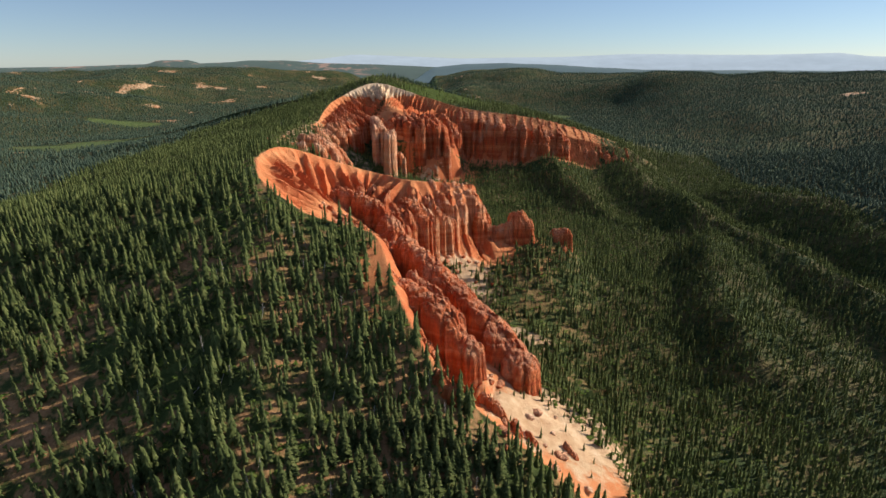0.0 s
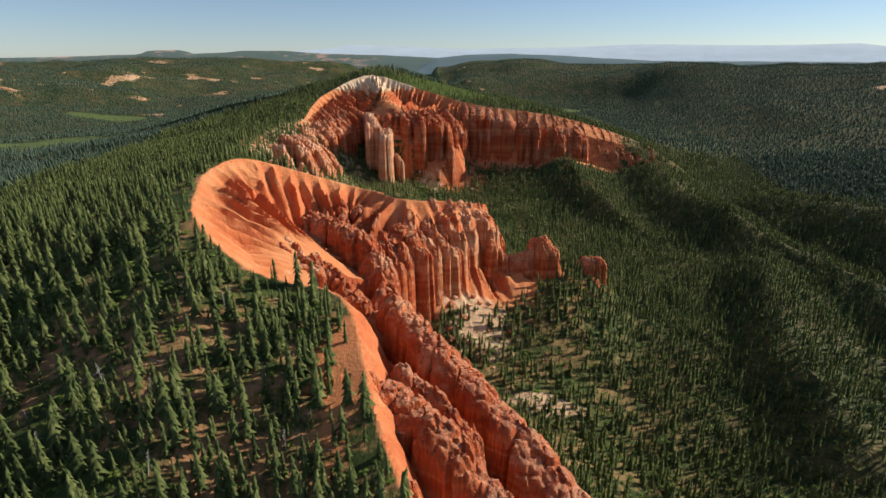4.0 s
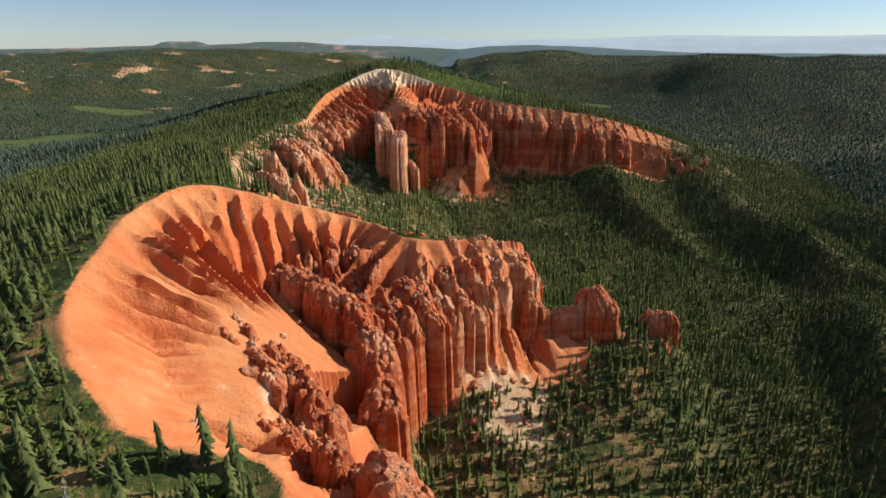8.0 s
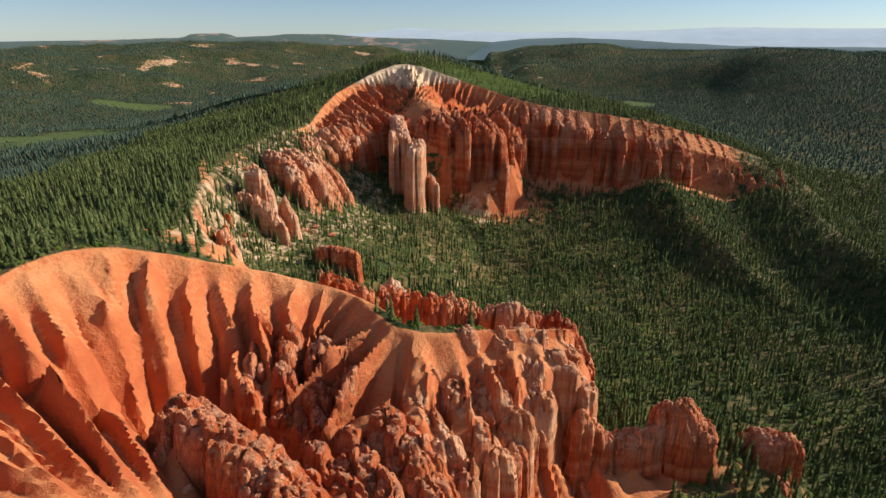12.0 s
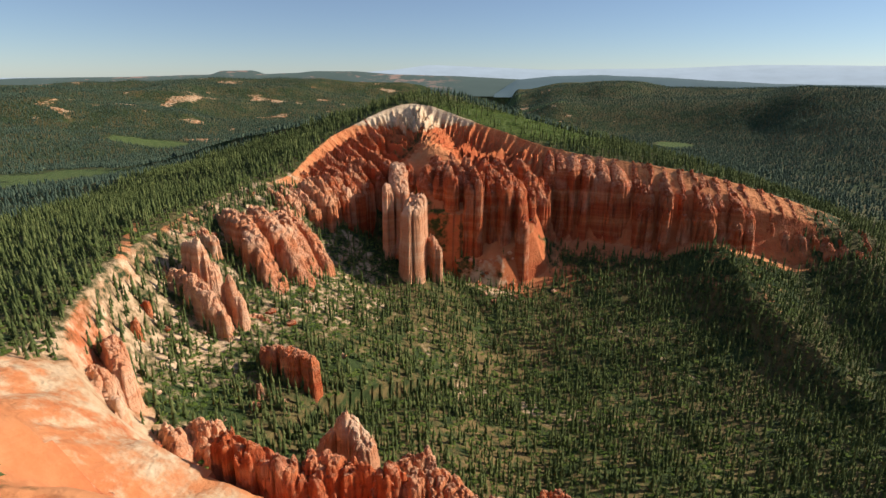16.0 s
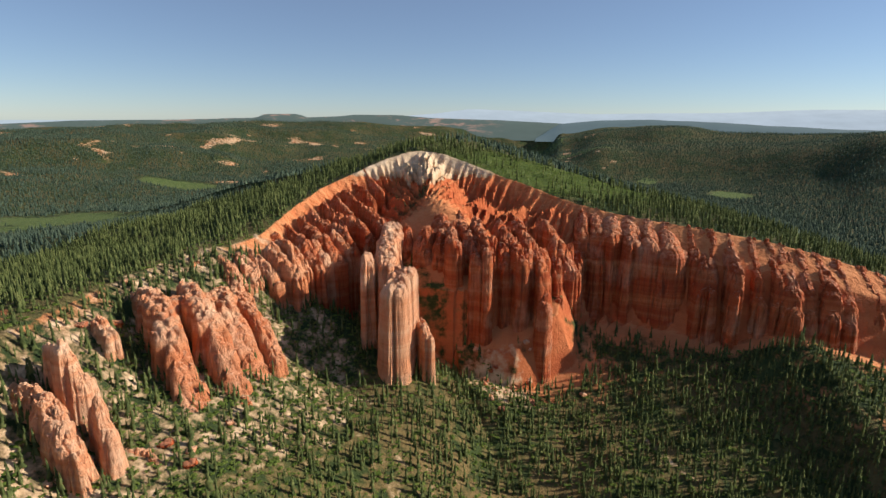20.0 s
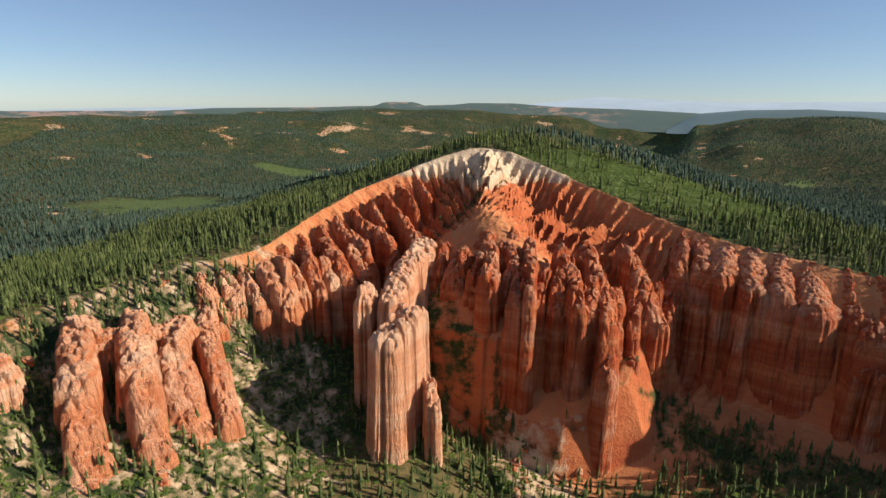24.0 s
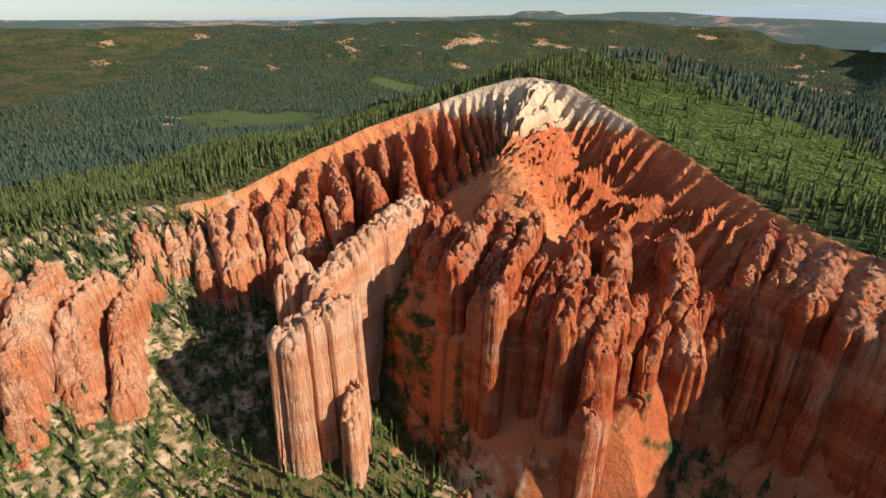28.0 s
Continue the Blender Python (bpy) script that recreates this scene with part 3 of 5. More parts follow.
    cream = np.maximum(cream, 1.3 * step(212, 224, z - 0.05 * np.abs(x + 165) + 12 * (fbm(x / 9, y / 9, 39, 2) - 0.5)) * step(-6, -1, sd) * (blob(x, y, -160, 1370, 120) > 0.3))
    cream = np.maximum(cream, 0.40 * step(-14, -2, sd) * (1 - step(10, 24, sd)) * step(1040, 1090, y) * (1 - step(1150, 1210, y)) * (x < -200))
    grass = 1.2 * blob(x, y, -1150, 1650, 190, 150) + 1.4 * blob(x, y, -1420, 2400, 170, 60) + 1.3 * blob(x, y, 573, 2751, 70, 90) + 1.3 * blob(x, y, 96, 3611, 140, 60) + blob(x, y, -180, 4150, 160, 260) + blob(x, y, 330, 3100, 60, 90)
    grass = grass + 1.6 * blob(x, y, 0, 1432, 115, 58) * (sd < 0)
    grass = grass * (0.1 + 1.5 * fbm(x / 45, y / 45, 47, 4))
    return np.clip(bare, 0, 1), np.clip(cream, 0, 1.6), np.clip(grass, 0, 1)


def spread(lo, hi, a, b, fine, growth, limit):
    """Grid lines: evenly fine from a to b, and ever wider apart out to lo and hi."""
    mid = list(np.arange(a, b + fine, fine))
    st, right = fine, [mid[-1]]
    while right[-1] < hi:
        st = min(st * growth, limit)
        right.append(right[-1] + st)
    st, left = fine, [mid[0]]
    while left[-1] > lo:
        st = min(st * growth, limit)
        left.append(left[-1] - st)
    return np.array(left[:0:-1] + mid + right[1:])


gx = spread(-4700, 4300, -290, 90, 1.5, 1.05, 42)
north_part = spread(1410, 4850, 1411, 1412, 1.5, 1.04, 40)
south_part = spread(-500, 230, 228, 229, 2.4, 1.06, 50)
gy = np.concatenate((south_part[south_part < 228], np.arange(230, 390, 2.4), np.arange(390, 690, 1.4), np.arange(690, 1205, 2.8), np.arange(1205, 1411, 1.3), north_part[north_part > 1411.5]))
GX, GY = np.meshgrid(gx, gy)
GZ, GD = ground_height(GX, GY)
ground = mesh_object("ground", np.stack((GX, GY, GZ), -1).reshape(-1, 3), grid_faces(len(gy), len(gx)), GROUND)
ground.data.set_sharp_from_angle(angle=radians(42))
tagged(ground, "wooded hills and bare orange slopes below a canyon rim", "ground", kind="structure")
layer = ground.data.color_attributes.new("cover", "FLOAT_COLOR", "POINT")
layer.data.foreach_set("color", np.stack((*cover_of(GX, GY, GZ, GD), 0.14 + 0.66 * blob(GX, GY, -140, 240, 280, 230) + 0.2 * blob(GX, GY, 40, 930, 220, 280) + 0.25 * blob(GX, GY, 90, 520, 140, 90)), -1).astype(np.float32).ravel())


# ---------------------------------------------------------------- rock fins, buttresses and towers
def worley(x, y, size, seed):
    """Uneven cells: distance to the nearest centre, gap to the next one, the cell's number and its centre."""
    gx_, gy_ = np.floor(x / size), np.floor(y / size)
    f1, f2 = np.full(x.shape, 1e9), np.full(x.shape, 1e9)
    num, cx, cy = np.zeros(x.shape), np.zeros(x.shape), np.zeros(x.shape)
    for di in (-1, 0, 1):
        for dj in (-1, 0, 1):
            a, b = gx_ + di, gy_ + dj
            px = (a + 0.15 + 0.7 * hash01(a, b, seed)) * size
            py = (b + 0.15 + 0.7 * hash01(a, b, seed + 1)) * size
            d = np.hypot(px - x, py - y)
            near = d < f1
            f2 = np.where(near, f1, np.minimum(f2, d))
            num, cx, cy = np.where(near, hash01(a, b, seed + 2), num), np.where(near, px, cx), np.where(near, py, cy)
            f1 = np.where(near, d, f1)
    return f1, f2 - f1, num, cx, cy


def skin(F, origin, cell):
    """Points and quads of the surface where a block of values F passes through nought, its inside positive."""
    P = F > 0
    n0, n1, n2 = (k - 1 for k in F.shape)
    corner = [(a, b, c) for a in (0, 1) for b in (0, 1) for c in (0, 1)]
    count = sum(P[a:a + n0, b:b + n1, c:c + n2].astype(np.int8) for a, b, c in corner)
    I, J, K = np.nonzero((count > 0) & (count < 8))
    val = {q: F[I + q[0], J + q[1], K + q[2]] for q in corner}
    acc, num = np.zeros((len(I), 3)), np.zeros(len(I))
    for p in corner:
        for ax in range(3):
            if p[ax] == 0:
                q = tuple(1 if m == ax else p[m] for m in range(3))
                fa, fb = val[p], val[q]
                hit = (fa > 0) != (fb > 0)
                t = np.where(hit, fa / np.where(hit, fa - fb, 1), 0)
                for m in range(3):
                    acc[:, m] += hit * (p[m] + (t if m == ax else 0))
                num += hit
    v = (acc / num[:, None] + np.stack((I, J, K), -1)) * cell + np.array(origin)
    idx = np.full((n0, n1, n2), -1, np.int32)
    idx[I, J, K] = np.arange(len(I))
    quads = []
    for ax in range(3):
        o1, o2 = (ax + 1) % 3, (ax + 2) % 3
        lo, hi = [slice(None)] * 3, [slice(None)] * 3
        lo[ax], hi[ax] = slice(0, -1), slice(1, None)
        e = np.stack(np.nonzero(P[tuple(lo)] != P[tuple(hi)]), -1)
        e = e[(e[:, o1] > 0) & (e[:, o2] > 0) & (e[:, o1] < (n0, n1, n2)[o1]) & (e[:, o2] < (n0, n1, n2)[o2])]
        inside = P[tuple(e.T)]
        four = []
        for s1, s2 in ((1, 1), (0, 1), (0, 0), (1, 0)):
            m = e.copy()
            m[:, o1] -= s1
            m[:, o2] -= s2
            four.append(idx[tuple(m.T)])
        four = np.stack(four, -1)
        four[~inside] = four[~inside][:, ::-1]
        quads.append(four[(four >= 0).all(1)])
    return v, np.concatenate(quads)


def loft(name, spine, half, seed, mat, parent=None, spike=8.0, cell=6.2, flute=1.0, sink=5.0, blade=0.8, lean=0.3, rough=1.0):
    """A wall of rock along a spine of (x, y, top): upright fluted sides split by deep joints, each column with a head of its own height, thin ledges where the beds differ."""
    p = np.array(spine, float)
    pad = half * 1.75 + 3
    x0, x1, y0, y1 = p[:, 0].min() - pad, p[:, 0].max() + pad, p[:, 1].min() - pad, p[:, 1].max() + pad
    low = ground_z(*(a.ravel() for a in np.meshgrid(np.linspace(x0, x1, 8), np.linspace(y0, y1, 8))))
    foot = float(low.min()) - sink
    g = float(np.clip(((x1 - x0) * (y1 - y0) * (p[:, 2].max() - foot) / 6.0e5) ** 0.333, 0.6, 1.15))
    bx, by = np.arange(x0, x1, g), np.arange(y0, y1, g)
    X, Y = np.meshgrid(bx, by, indexing="ij")
    wx = X + 2.6 * (fbm(X / 17, Y / 17, seed + 40, 2) - 0.5) + 1.0 * (fbm(X / 4, Y / 4, seed + 41, 2) - 0.5)
    wy = Y + 2.6 * (fbm(X / 17, Y / 17, seed + 50, 2) - 0.5) + 1.0 * (fbm(X / 4, Y / 4, seed + 51, 2) - 0.5)
    d, top, s, qx, qy = along(p, wx, wy)
    ground_here = ground_z(X.ravel(), Y.ravel()).reshape(X.shape)
    # the place on the outline that each point lies behind: what is cut there runs straight down the wall
    ln = d + 0.3
    ox, oy = qx + (wx - qx) / ln * half, qy + (wy - qy) / ln * half
    _, gap_a, num_a, _, _ = worley(ox, oy, cell * 2.1, seed)
    _, gap_b, num_b, _, _ = worley(ox, oy, cell * 0.8, seed + 9)
    uneven = vnoise(ox / (2.6 * cell), oy / (2.6 * cell), seed + 3)
    groove = np.clip(1 - gap_a / 3.0, 0, 1) ** 1.2 * (0.35 + 1.1 * uneven)
    nick = np.clip(1 - gap_b / 1.5, 0, 1) * (1.5 * vnoise(ox / 11, oy / 11, seed + 4) - 0.1)
    wide = half * (0.97 + 0.6 * (num_a - 0.5) * min(1.0, 0.4 + 0.6 * rough)) + 0.9 * (num_b - 0.5) - flute * (groove * min(0.5 * half, 5.0) + nick * 0.8)
    f1, gap_h, num_h, _, _ = worley(wx, wy, cell * 0.95, seed + 19)
    _, gap_k, num_k, _, _ = worley(wx, wy, cell * 0.4, seed + 29)
    crest = np.maximum(top, ground_here + 0.5 * spike + 2)
    tall = np.maximum(crest - ground_here, 4)
    head = crest - spike * (0.6 * num_h ** 1.6 + 0.4 * num_a + 0.15 * num_k) - 0.6 * blade * half * np.clip(d / half, 0, 1.2) ** 1.5
    head = head - np.clip(1 - gap_h / 1.7, 0, 1) * 0.4 * spike - np.clip(1 - gap_k / 0.8, 0, 1) * 0.14 * spike - 1.2 * (fbm(X / 2.2, Y / 2.2, seed + 70, 2) - 0.5)
    head = head - groove * 0.3 * spike
    zs = np.arange(foot, float(head.max()) + 2 * g, g)
    F = np.empty((len(bx), len(by), len(zs)), np.float32)
    bulge = 0.4 + 1.1 * vnoise(X / 9, Y / 9, 79)
    for k, zz in enumerate(zs):
        h = np.clip((zz - ground_here) / tall, 0, 1)
        near_top = np.clip(1 - (head - zz) / 16.0, 0, 1)
        bed = 1.1 * (float(vnoise(zz / 4.6, 0.3, 77)) - 0.5) + 0.9 * (float(vnoise(zz / 1.6, 0.7, 78)) - 0.5)
        knob = 1.0 * (vnoise(X / 2.7 + zz / 6.0, Y / 2.7 - zz / 8.0, seed + 80) - 0.5)
        w = wide * (1.02 + lean * 1.15 * (1 - h) ** 1.7 - 0.14 * h) * (0.66 + 0.34 * np.clip((head - zz) / min(0.7 * half + 1.5, 4.0), 0, 1) ** 0.8)
        w = w + (bed * bulge + knob) * (0.3 + 0.65 * near_top) * min(1.0, half / 6) * rough
        F[:, :, k] = np.minimum(w - d, 0.7 * (head - zz))
    F[0], F[-1], F[:, 0], F[:, -1] = -1, -1, -1, -1
    v, quads = skin(F, (bx[0], by[0], zs[0]), g)
    # drop what lies well under the ground
    gz = np.clip(((v[:, 0] - x0) / g).astype(int), 0, len(bx) - 1), np.clip(((v[:, 1] - y0) / g).astype(int), 0, len(by) - 1)
    quads = quads[(v[:, 2] > ground_here[gz] - 4)[quads].any(1)]
    live, back = np.unique(quads, return_inverse=True)
    ob = mesh_object(name, v[live], [back.reshape(-1, 4)], mat, parent)
    ob.data.set_sharp_from_angle(angle=radians(28))
    return ob


def fin(label, spine, half, seed, mat=None, name="rock_fin", **kw):
    """A free-standing rock: its crags, set one behind another along a spine, are its parts."""
    root = tagged(new(name), label, "rock formation")
    rr = random.Random(seed)
    cuts = [spine] if len(spine) < 3 else [spine[:2] + [spine[2]], spine[2 - 1:]]
    for k, piece in enumerate(cuts):
        loft("crag", piece, half * rr.uniform(0.88, 1.12), seed * 7 + k, mat or ROCK, root, **kw)
    return root


def massif(name, label):
    """A cliff as a thing: an empty at its foot, whose buttresses are its parts."""
    return tagged(new(name), label, "cliff")


# near ridge
fin("long red fluted rock fin below the near rim", [(-32, 420, 166), (-10, 392, 156), (14, 374, 140), (41, 354, 120), (59, 334, 103)], 12, 1, spike=5, blade=0.7, cell=7, lean=0.12, rough=0.5)
fin("red rock fin with a smooth flank", [(-30, 345, 158), (-6, 330, 151), (4, 324, 143), (18, 316, 127)], 10, 2, spike=5, blade=0.7, cell=6.5, lean=0.12, rough=0.5)
fin("low red fin behind a smooth one", [(-24, 362, 158), (-2, 350, 146), (12, 340, 132)], 6, 3, spike=5, blade=1.3)
fin("small red comb of rock on the rim", [(-16, 303, 142), (-2, 287, 130)], 4, 4)
fin("small red knob of rock on the rim", [(-3, 275, 130), (5, 268, 124)], 4, 5)
fin("small red comb of rock on cream ground", [(27, 288, 102), (33, 283, 99), (39, 276, 92)], 4, 6, spike=5)
fin("small red spikes on the low rim", [(44, 274, 92), (47, 270, 90)], 3, 7, spike=4)
fin("small red spikes on the low rim", [(53, 270, 86), (57, 266, 82)], 3, 8, spike=4)
fin("small red spikes on the low rim", [(79, 273, 73), (84, 268, 70)], 3, 8, spike=4)
fin("red stump of rock at the foot of a smooth fin", [(8, 322, 106), (13, 312, 102)], 5, 15, spike=5)
fin("low red wall of rock on the saddle", [(-58, 436, 160), (-40, 425, 156), (-22, 428, 148)], 6, 9)
# first bowl
fin("broken red fin inside the first bowl", [(-116, 566, 176), (-90, 556, 171), (-68, 545, 162), (-54, 526, 150), (-45, 500, 132)], 13, 10, lean=0.12, cell=6, spike=8, rough=0.8)
fin("red fin with a pale nose inside the first bowl", [(-100, 494, 166), (-82, 482, 160), (-68, 466, 153), (-56, 450, 140), (-50, 440, 124)], 9, 11, lean=0.15)
fin("low cluster of red heads in the first bowl", [(-84, 450, 158), (-66, 437, 149)], 6, 12)
fin("low cluster of red heads in the first bowl", [(-104, 486, 166), (-90, 474, 163)], 4, 13, spike=4)
fin("small red head of rock in the first bowl", [(-118, 492, 170), (-113, 488, 169)], 3, 14, spike=3)
south = massif("south_buttress", "great red buttress of fused columns with a pale east face")
r = random.Random(3)
SOUTH_FOOT = np.array([(-62, 534), (-42, 541), (-26, 551), (-8, 570), (8, 592), (24, 618), (44, 642)], float)
for i in range(10):
    a = i / 9
    fx, fy = (float(np.interp(6 * a, range(7), SOUTH_FOOT[:, k])) for k in (0, 1))
    push, zc = r.uniform(0, 7), 157 - 8 * a + r.uniform(-5, 4)
    back = r.uniform(40, 48)
    loft("buttress", [(fx - 0.72 * back, fy + 0.69 * back, zc), (fx - 15, fy + 15, zc - 4), (fx - 0.72 * (7 + push), fy + 0.69 * (7 + push), zc - 12)], r.uniform(7.0, 9.5), 30 + i, PEACH_ROCK if i > 4 else ROCK, south, spike=11, lean=0.14, cell=9.5)
for i in range(4):
    x0 = -120 + 16 * i + r.uniform(-2, 2)
    loft("buttress", [(x0, 640, 166 - 2 * i), (x0 + 4, 618, 158 - 2 * i), (x0 + 7, 604, 148 - 2 * i)], r.uniform(6, 7.5), 46 + i, ROCK, south, spike=10, lean=0.14, cell=8.5)
for i in range(4):
    y0 = 650 + 12 * i
    loft("buttress", [(10, y0 + 6, 156 - 6 * i), (34, y0 + 3, 149 - 8 * i), (48, y0, 136 - 9 * i)], 9, 50 + i, PEACH_ROCK, south, spike=8, cell=9, lean=0.12)
r2 = random.Random(12)
for i in range(16):
    a = i / 15
    x0, y0 = -120 + 62 * a + r2.uniform(-4, 4), 505 - 72 * a + r2.uniform(-7, 7)
    z0 = float(ground_z(x0, y0)[0])
    tagged(loft("hoodoo", [(x0, y0, z0 + r2.uniform(4, 9)), (x0 + r2.uniform(3, 6), y0 - r2.uniform(2, 5), z0 + r2.uniform(3, 7))], r2.uniform(2.2, 3.6), 500 + i, ROCK if i % 3 else PALE_ROCK, spike=3, cell=2.4, sink=2.5),
           "small knobbly hoodoo on the bench of the first bowl", "hoodoo", group="hoodoos of the first bowl")
fin("low red wall that runs out to a knob", [(44, 640, 124), (62, 646, 104), (80, 650, 106), (92, 654, 112)], 6, 60, spike=5)
fin("square red knob of rock at the end of a wall", [(90, 655, 120), (102, 655, 124), (110, 653, 112)], 8, 61, spike=5)
fin("outermost red knob of rock", [(151, 671, 92), (163, 668, 95)], 9, 62, spike=4, lean=0.12)
fin("small red rock between two knobs", [(126, 662, 76), (131, 662, 77)], 3, 64, spike=2)
fin("low red boulder below the outermost knob", [(156, 656, 70), (163, 653, 66)], 6, 63, spike=4)
north = massif("north_comb", "row of red and pink pinnacles behind the first bowl")
for k, sp in enumerate(([(-114, 736, 152), (-93, 737, 143), (-80, 736, 134)], [(-78, 742, 137), (-60, 746, 134), (-42, 748, 130)], [(-48, 766, 116), (-35, 777, 118), (-28, 772, 112)],
                        [(-34, 750, 127), (-20, 755, 126), (-8, 750, 120)], [(-4, 734, 132), (12, 729, 140), (22, 732, 130)], [(26, 764, 112), (35, 768, 111)], [(40, 744, 124), (56, 739, 116), (63, 736, 98)])):
    loft("pinnacle", sp, 7.5, 70 + k, PEACH_ROCK if k in (2, 3, 4) else ROCK, north, spike=8, lean=0.15)
fin("pink pyramid of pinnacles among trees", [(-100, 806, 98), (-84, 802, 116), (-72, 798, 104)], 7, 80, PALE_ROCK, spike=6)
fin("pink comb of rock on a cream slope", [(-172, 788, 110), (-156, 781, 118), (-146, 775, 109)], 7, 81, PALE_ROCK)
fin("pink comb of rock on a cream slope", [(-222, 782, 146), (-212, 775, 152), (-203, 769, 142)], 6, 82, PALE_ROCK)
fin("red and pink heads of rock on a cream slope", [(-228, 802, 153), (-218, 794, 156), (-209, 787, 146)], 6, 83, PALE_ROCK)
# second bowl, west side
fin("flat-topped brown block of rock", [(-168, 874, 111), (-150, 870, 113), (-134, 866, 110)], 7, 90, spike=4, blade=0.3, lean=0.1)
fin("small pink cone of rock among trees", [(-161, 842, 98), (-158, 840, 101)], 3, 84, PALE_ROCK, spike=3)
fin("row of small pink knobs on a cream patch", [(-206, 918, 113), (-198, 920, 111), (-189, 919, 106)], 3, 85, PALE_ROCK, spike=4)
fin("small red stump of rock on a cream slope", [(-257, 868, 142), (-252, 866, 143)], 3.5, 86, spike=3)
fin("thin red spire of rock on a cream slope", [(-244, 843, 141), (-242, 841, 142)], 2.5, 87, spike=3)
fin("leaning pink spire of rock on a cream slope", [(-198, 768, 138), (-192, 763, 140)], 4, 88, PALE_ROCK, spike=5)
fin("red and pink wall of rock on a cream slope", [(-178, 776, 116), (-170, 771, 119), (-164, 766, 114)], 5, 89, PALE_ROCK, spike=7)
fin("pale pink leaning pillar", [(-220, 912, 140), (-213, 909, 149), (-206, 906, 134)], 5, 91, PALE_ROCK, spike=4)
fin("pale pink rock fin beside a pillar", [(-264, 908, 156), (-240, 902, 153), (-222, 895, 144), (-213, 891, 132)], 6, 92, PALE_ROCK)
fin("small pink fin near the rim", [(-252, 920, 174), (-241, 917, 177), (-234, 920, 158)], 5, 93, PALE_ROCK)
fin("small pink fin near the rim", [(-270, 966, 170), (-257, 962, 162)], 5, 94, PALE_ROCK)
west = massif("west_fins", "large pale pink fins side by side on a cream slope")
for k, (sp, hw) in enumerate((([(-266, 1006, 176), (-243, 991, 173), (-224, 979, 158), (-209, 970, 132), (-202, 965, 112)], 11), ([(-254, 1032, 174), (-228, 1014, 168), (-207, 1003, 150), (-192, 995, 122), (-186, 990, 106)], 10.5),
                              ([(-244, 1054, 164), (-222, 1034, 160), (-208, 1028, 144), (-194, 1022, 120), (-188, 1018, 106)], 9.5), ([(-238, 1070, 158), (-214, 1052, 152), (-200, 1046, 140), (-188, 1040, 122)], 8), ([(-290, 1016, 166), (-272, 1002, 162)], 6), ([(-262, 1000, 168), (-247, 1022, 168), (-238, 1050, 160), (-236, 1074, 154)], 8))):
    loft("fin", sp, hw, 100 + k, PEACH_ROCK, west, spike=6, blade=0.4, lean=0.12, cell=6.5, rough=0.4)
# second bowl, the great wall
wall = massif("great_wall", "high amphitheatre wall of red buttresses under a white cap")
for k, (sp, hw) in enumerate((([(-282, 1074, 166), (-270, 1066, 160)], 4), ([(-264, 1094, 178), (-254, 1084, 180), (-240, 1072, 160)], 6), ([(-258, 1104, 176), (-248, 1098, 172)], 4),
                              ([(-256, 1120, 178), (-246, 1112, 172)], 4), ([(-250, 1150, 182), (-228, 1138, 183), (-206, 1117, 160)], 6), ([(-246, 1176, 184), (-222, 1160, 182), (-200, 1146, 160)], 6),
                              ([(-242, 1200, 188), (-214, 1184, 184), (-192, 1172, 164)], 7), ([(-236, 1226, 190), (-204, 1208, 186), (-184, 1192, 170)], 7), ([(-226, 1250, 194), (-195, 1230, 190), (-174, 1212, 176)], 8),
                              ([(-205, 1270, 198), (-180, 1250, 192), (-160, 1226, 182)], 8))):
    loft("buttress", sp, hw, 110 + k, PEACH_ROCK if k < 5 else ROCK, wall, spike=9, cell=8.0, lean=0.18)
tall = massif("tall_fin", "tall pale fin with a flat broken top before the wall")
for k, (sp, hw) in enumerate((([(-158, 1232, 190), (-146, 1190, 186), (-136, 1152, 181), (-126, 1130, 174)], 12), ([(-110, 1130, 172), (-108, 1114, 170), (-110, 1101, 166)], 13),
                              ([(-146, 1132, 180), (-141, 1118, 178)], 7), ([(-94, 1124, 126), (-84, 1113, 118)], 5))):
    loft("pillar", sp, hw, 130 + k, PALE_ROCK, tall, spike=8, lean=0.12, blade=0.5, cell=7.5, rough=0.7)
for k, (sp, hw) in enumerate((([(-112, 1262, 196), (-90, 1222, 190), (-78, 1186, 186)], 8), ([(-84, 1250, 192), (-62, 1205, 178), (-56, 1182, 172)], 7), ([(-70, 1256, 194), (-52, 1205, 186), (-44, 1180, 180)], 7),
                              ([(-44, 1262, 192), (-24, 1222, 182), (-12, 1196, 168)], 8), ([(-30, 1280, 194), (-4, 1232, 174), (6, 1198, 158), (10, 1190, 130)], 9), ([(18, 1230, 122), (23, 1221, 126)], 5),
                              ([(0, 1300, 190), (22, 1262, 172), (34, 1246, 150)], 9))):
    loft("column", sp, hw, 140 + k, ROCK, wall, spike=10, lean=0.15, cell=9.0)
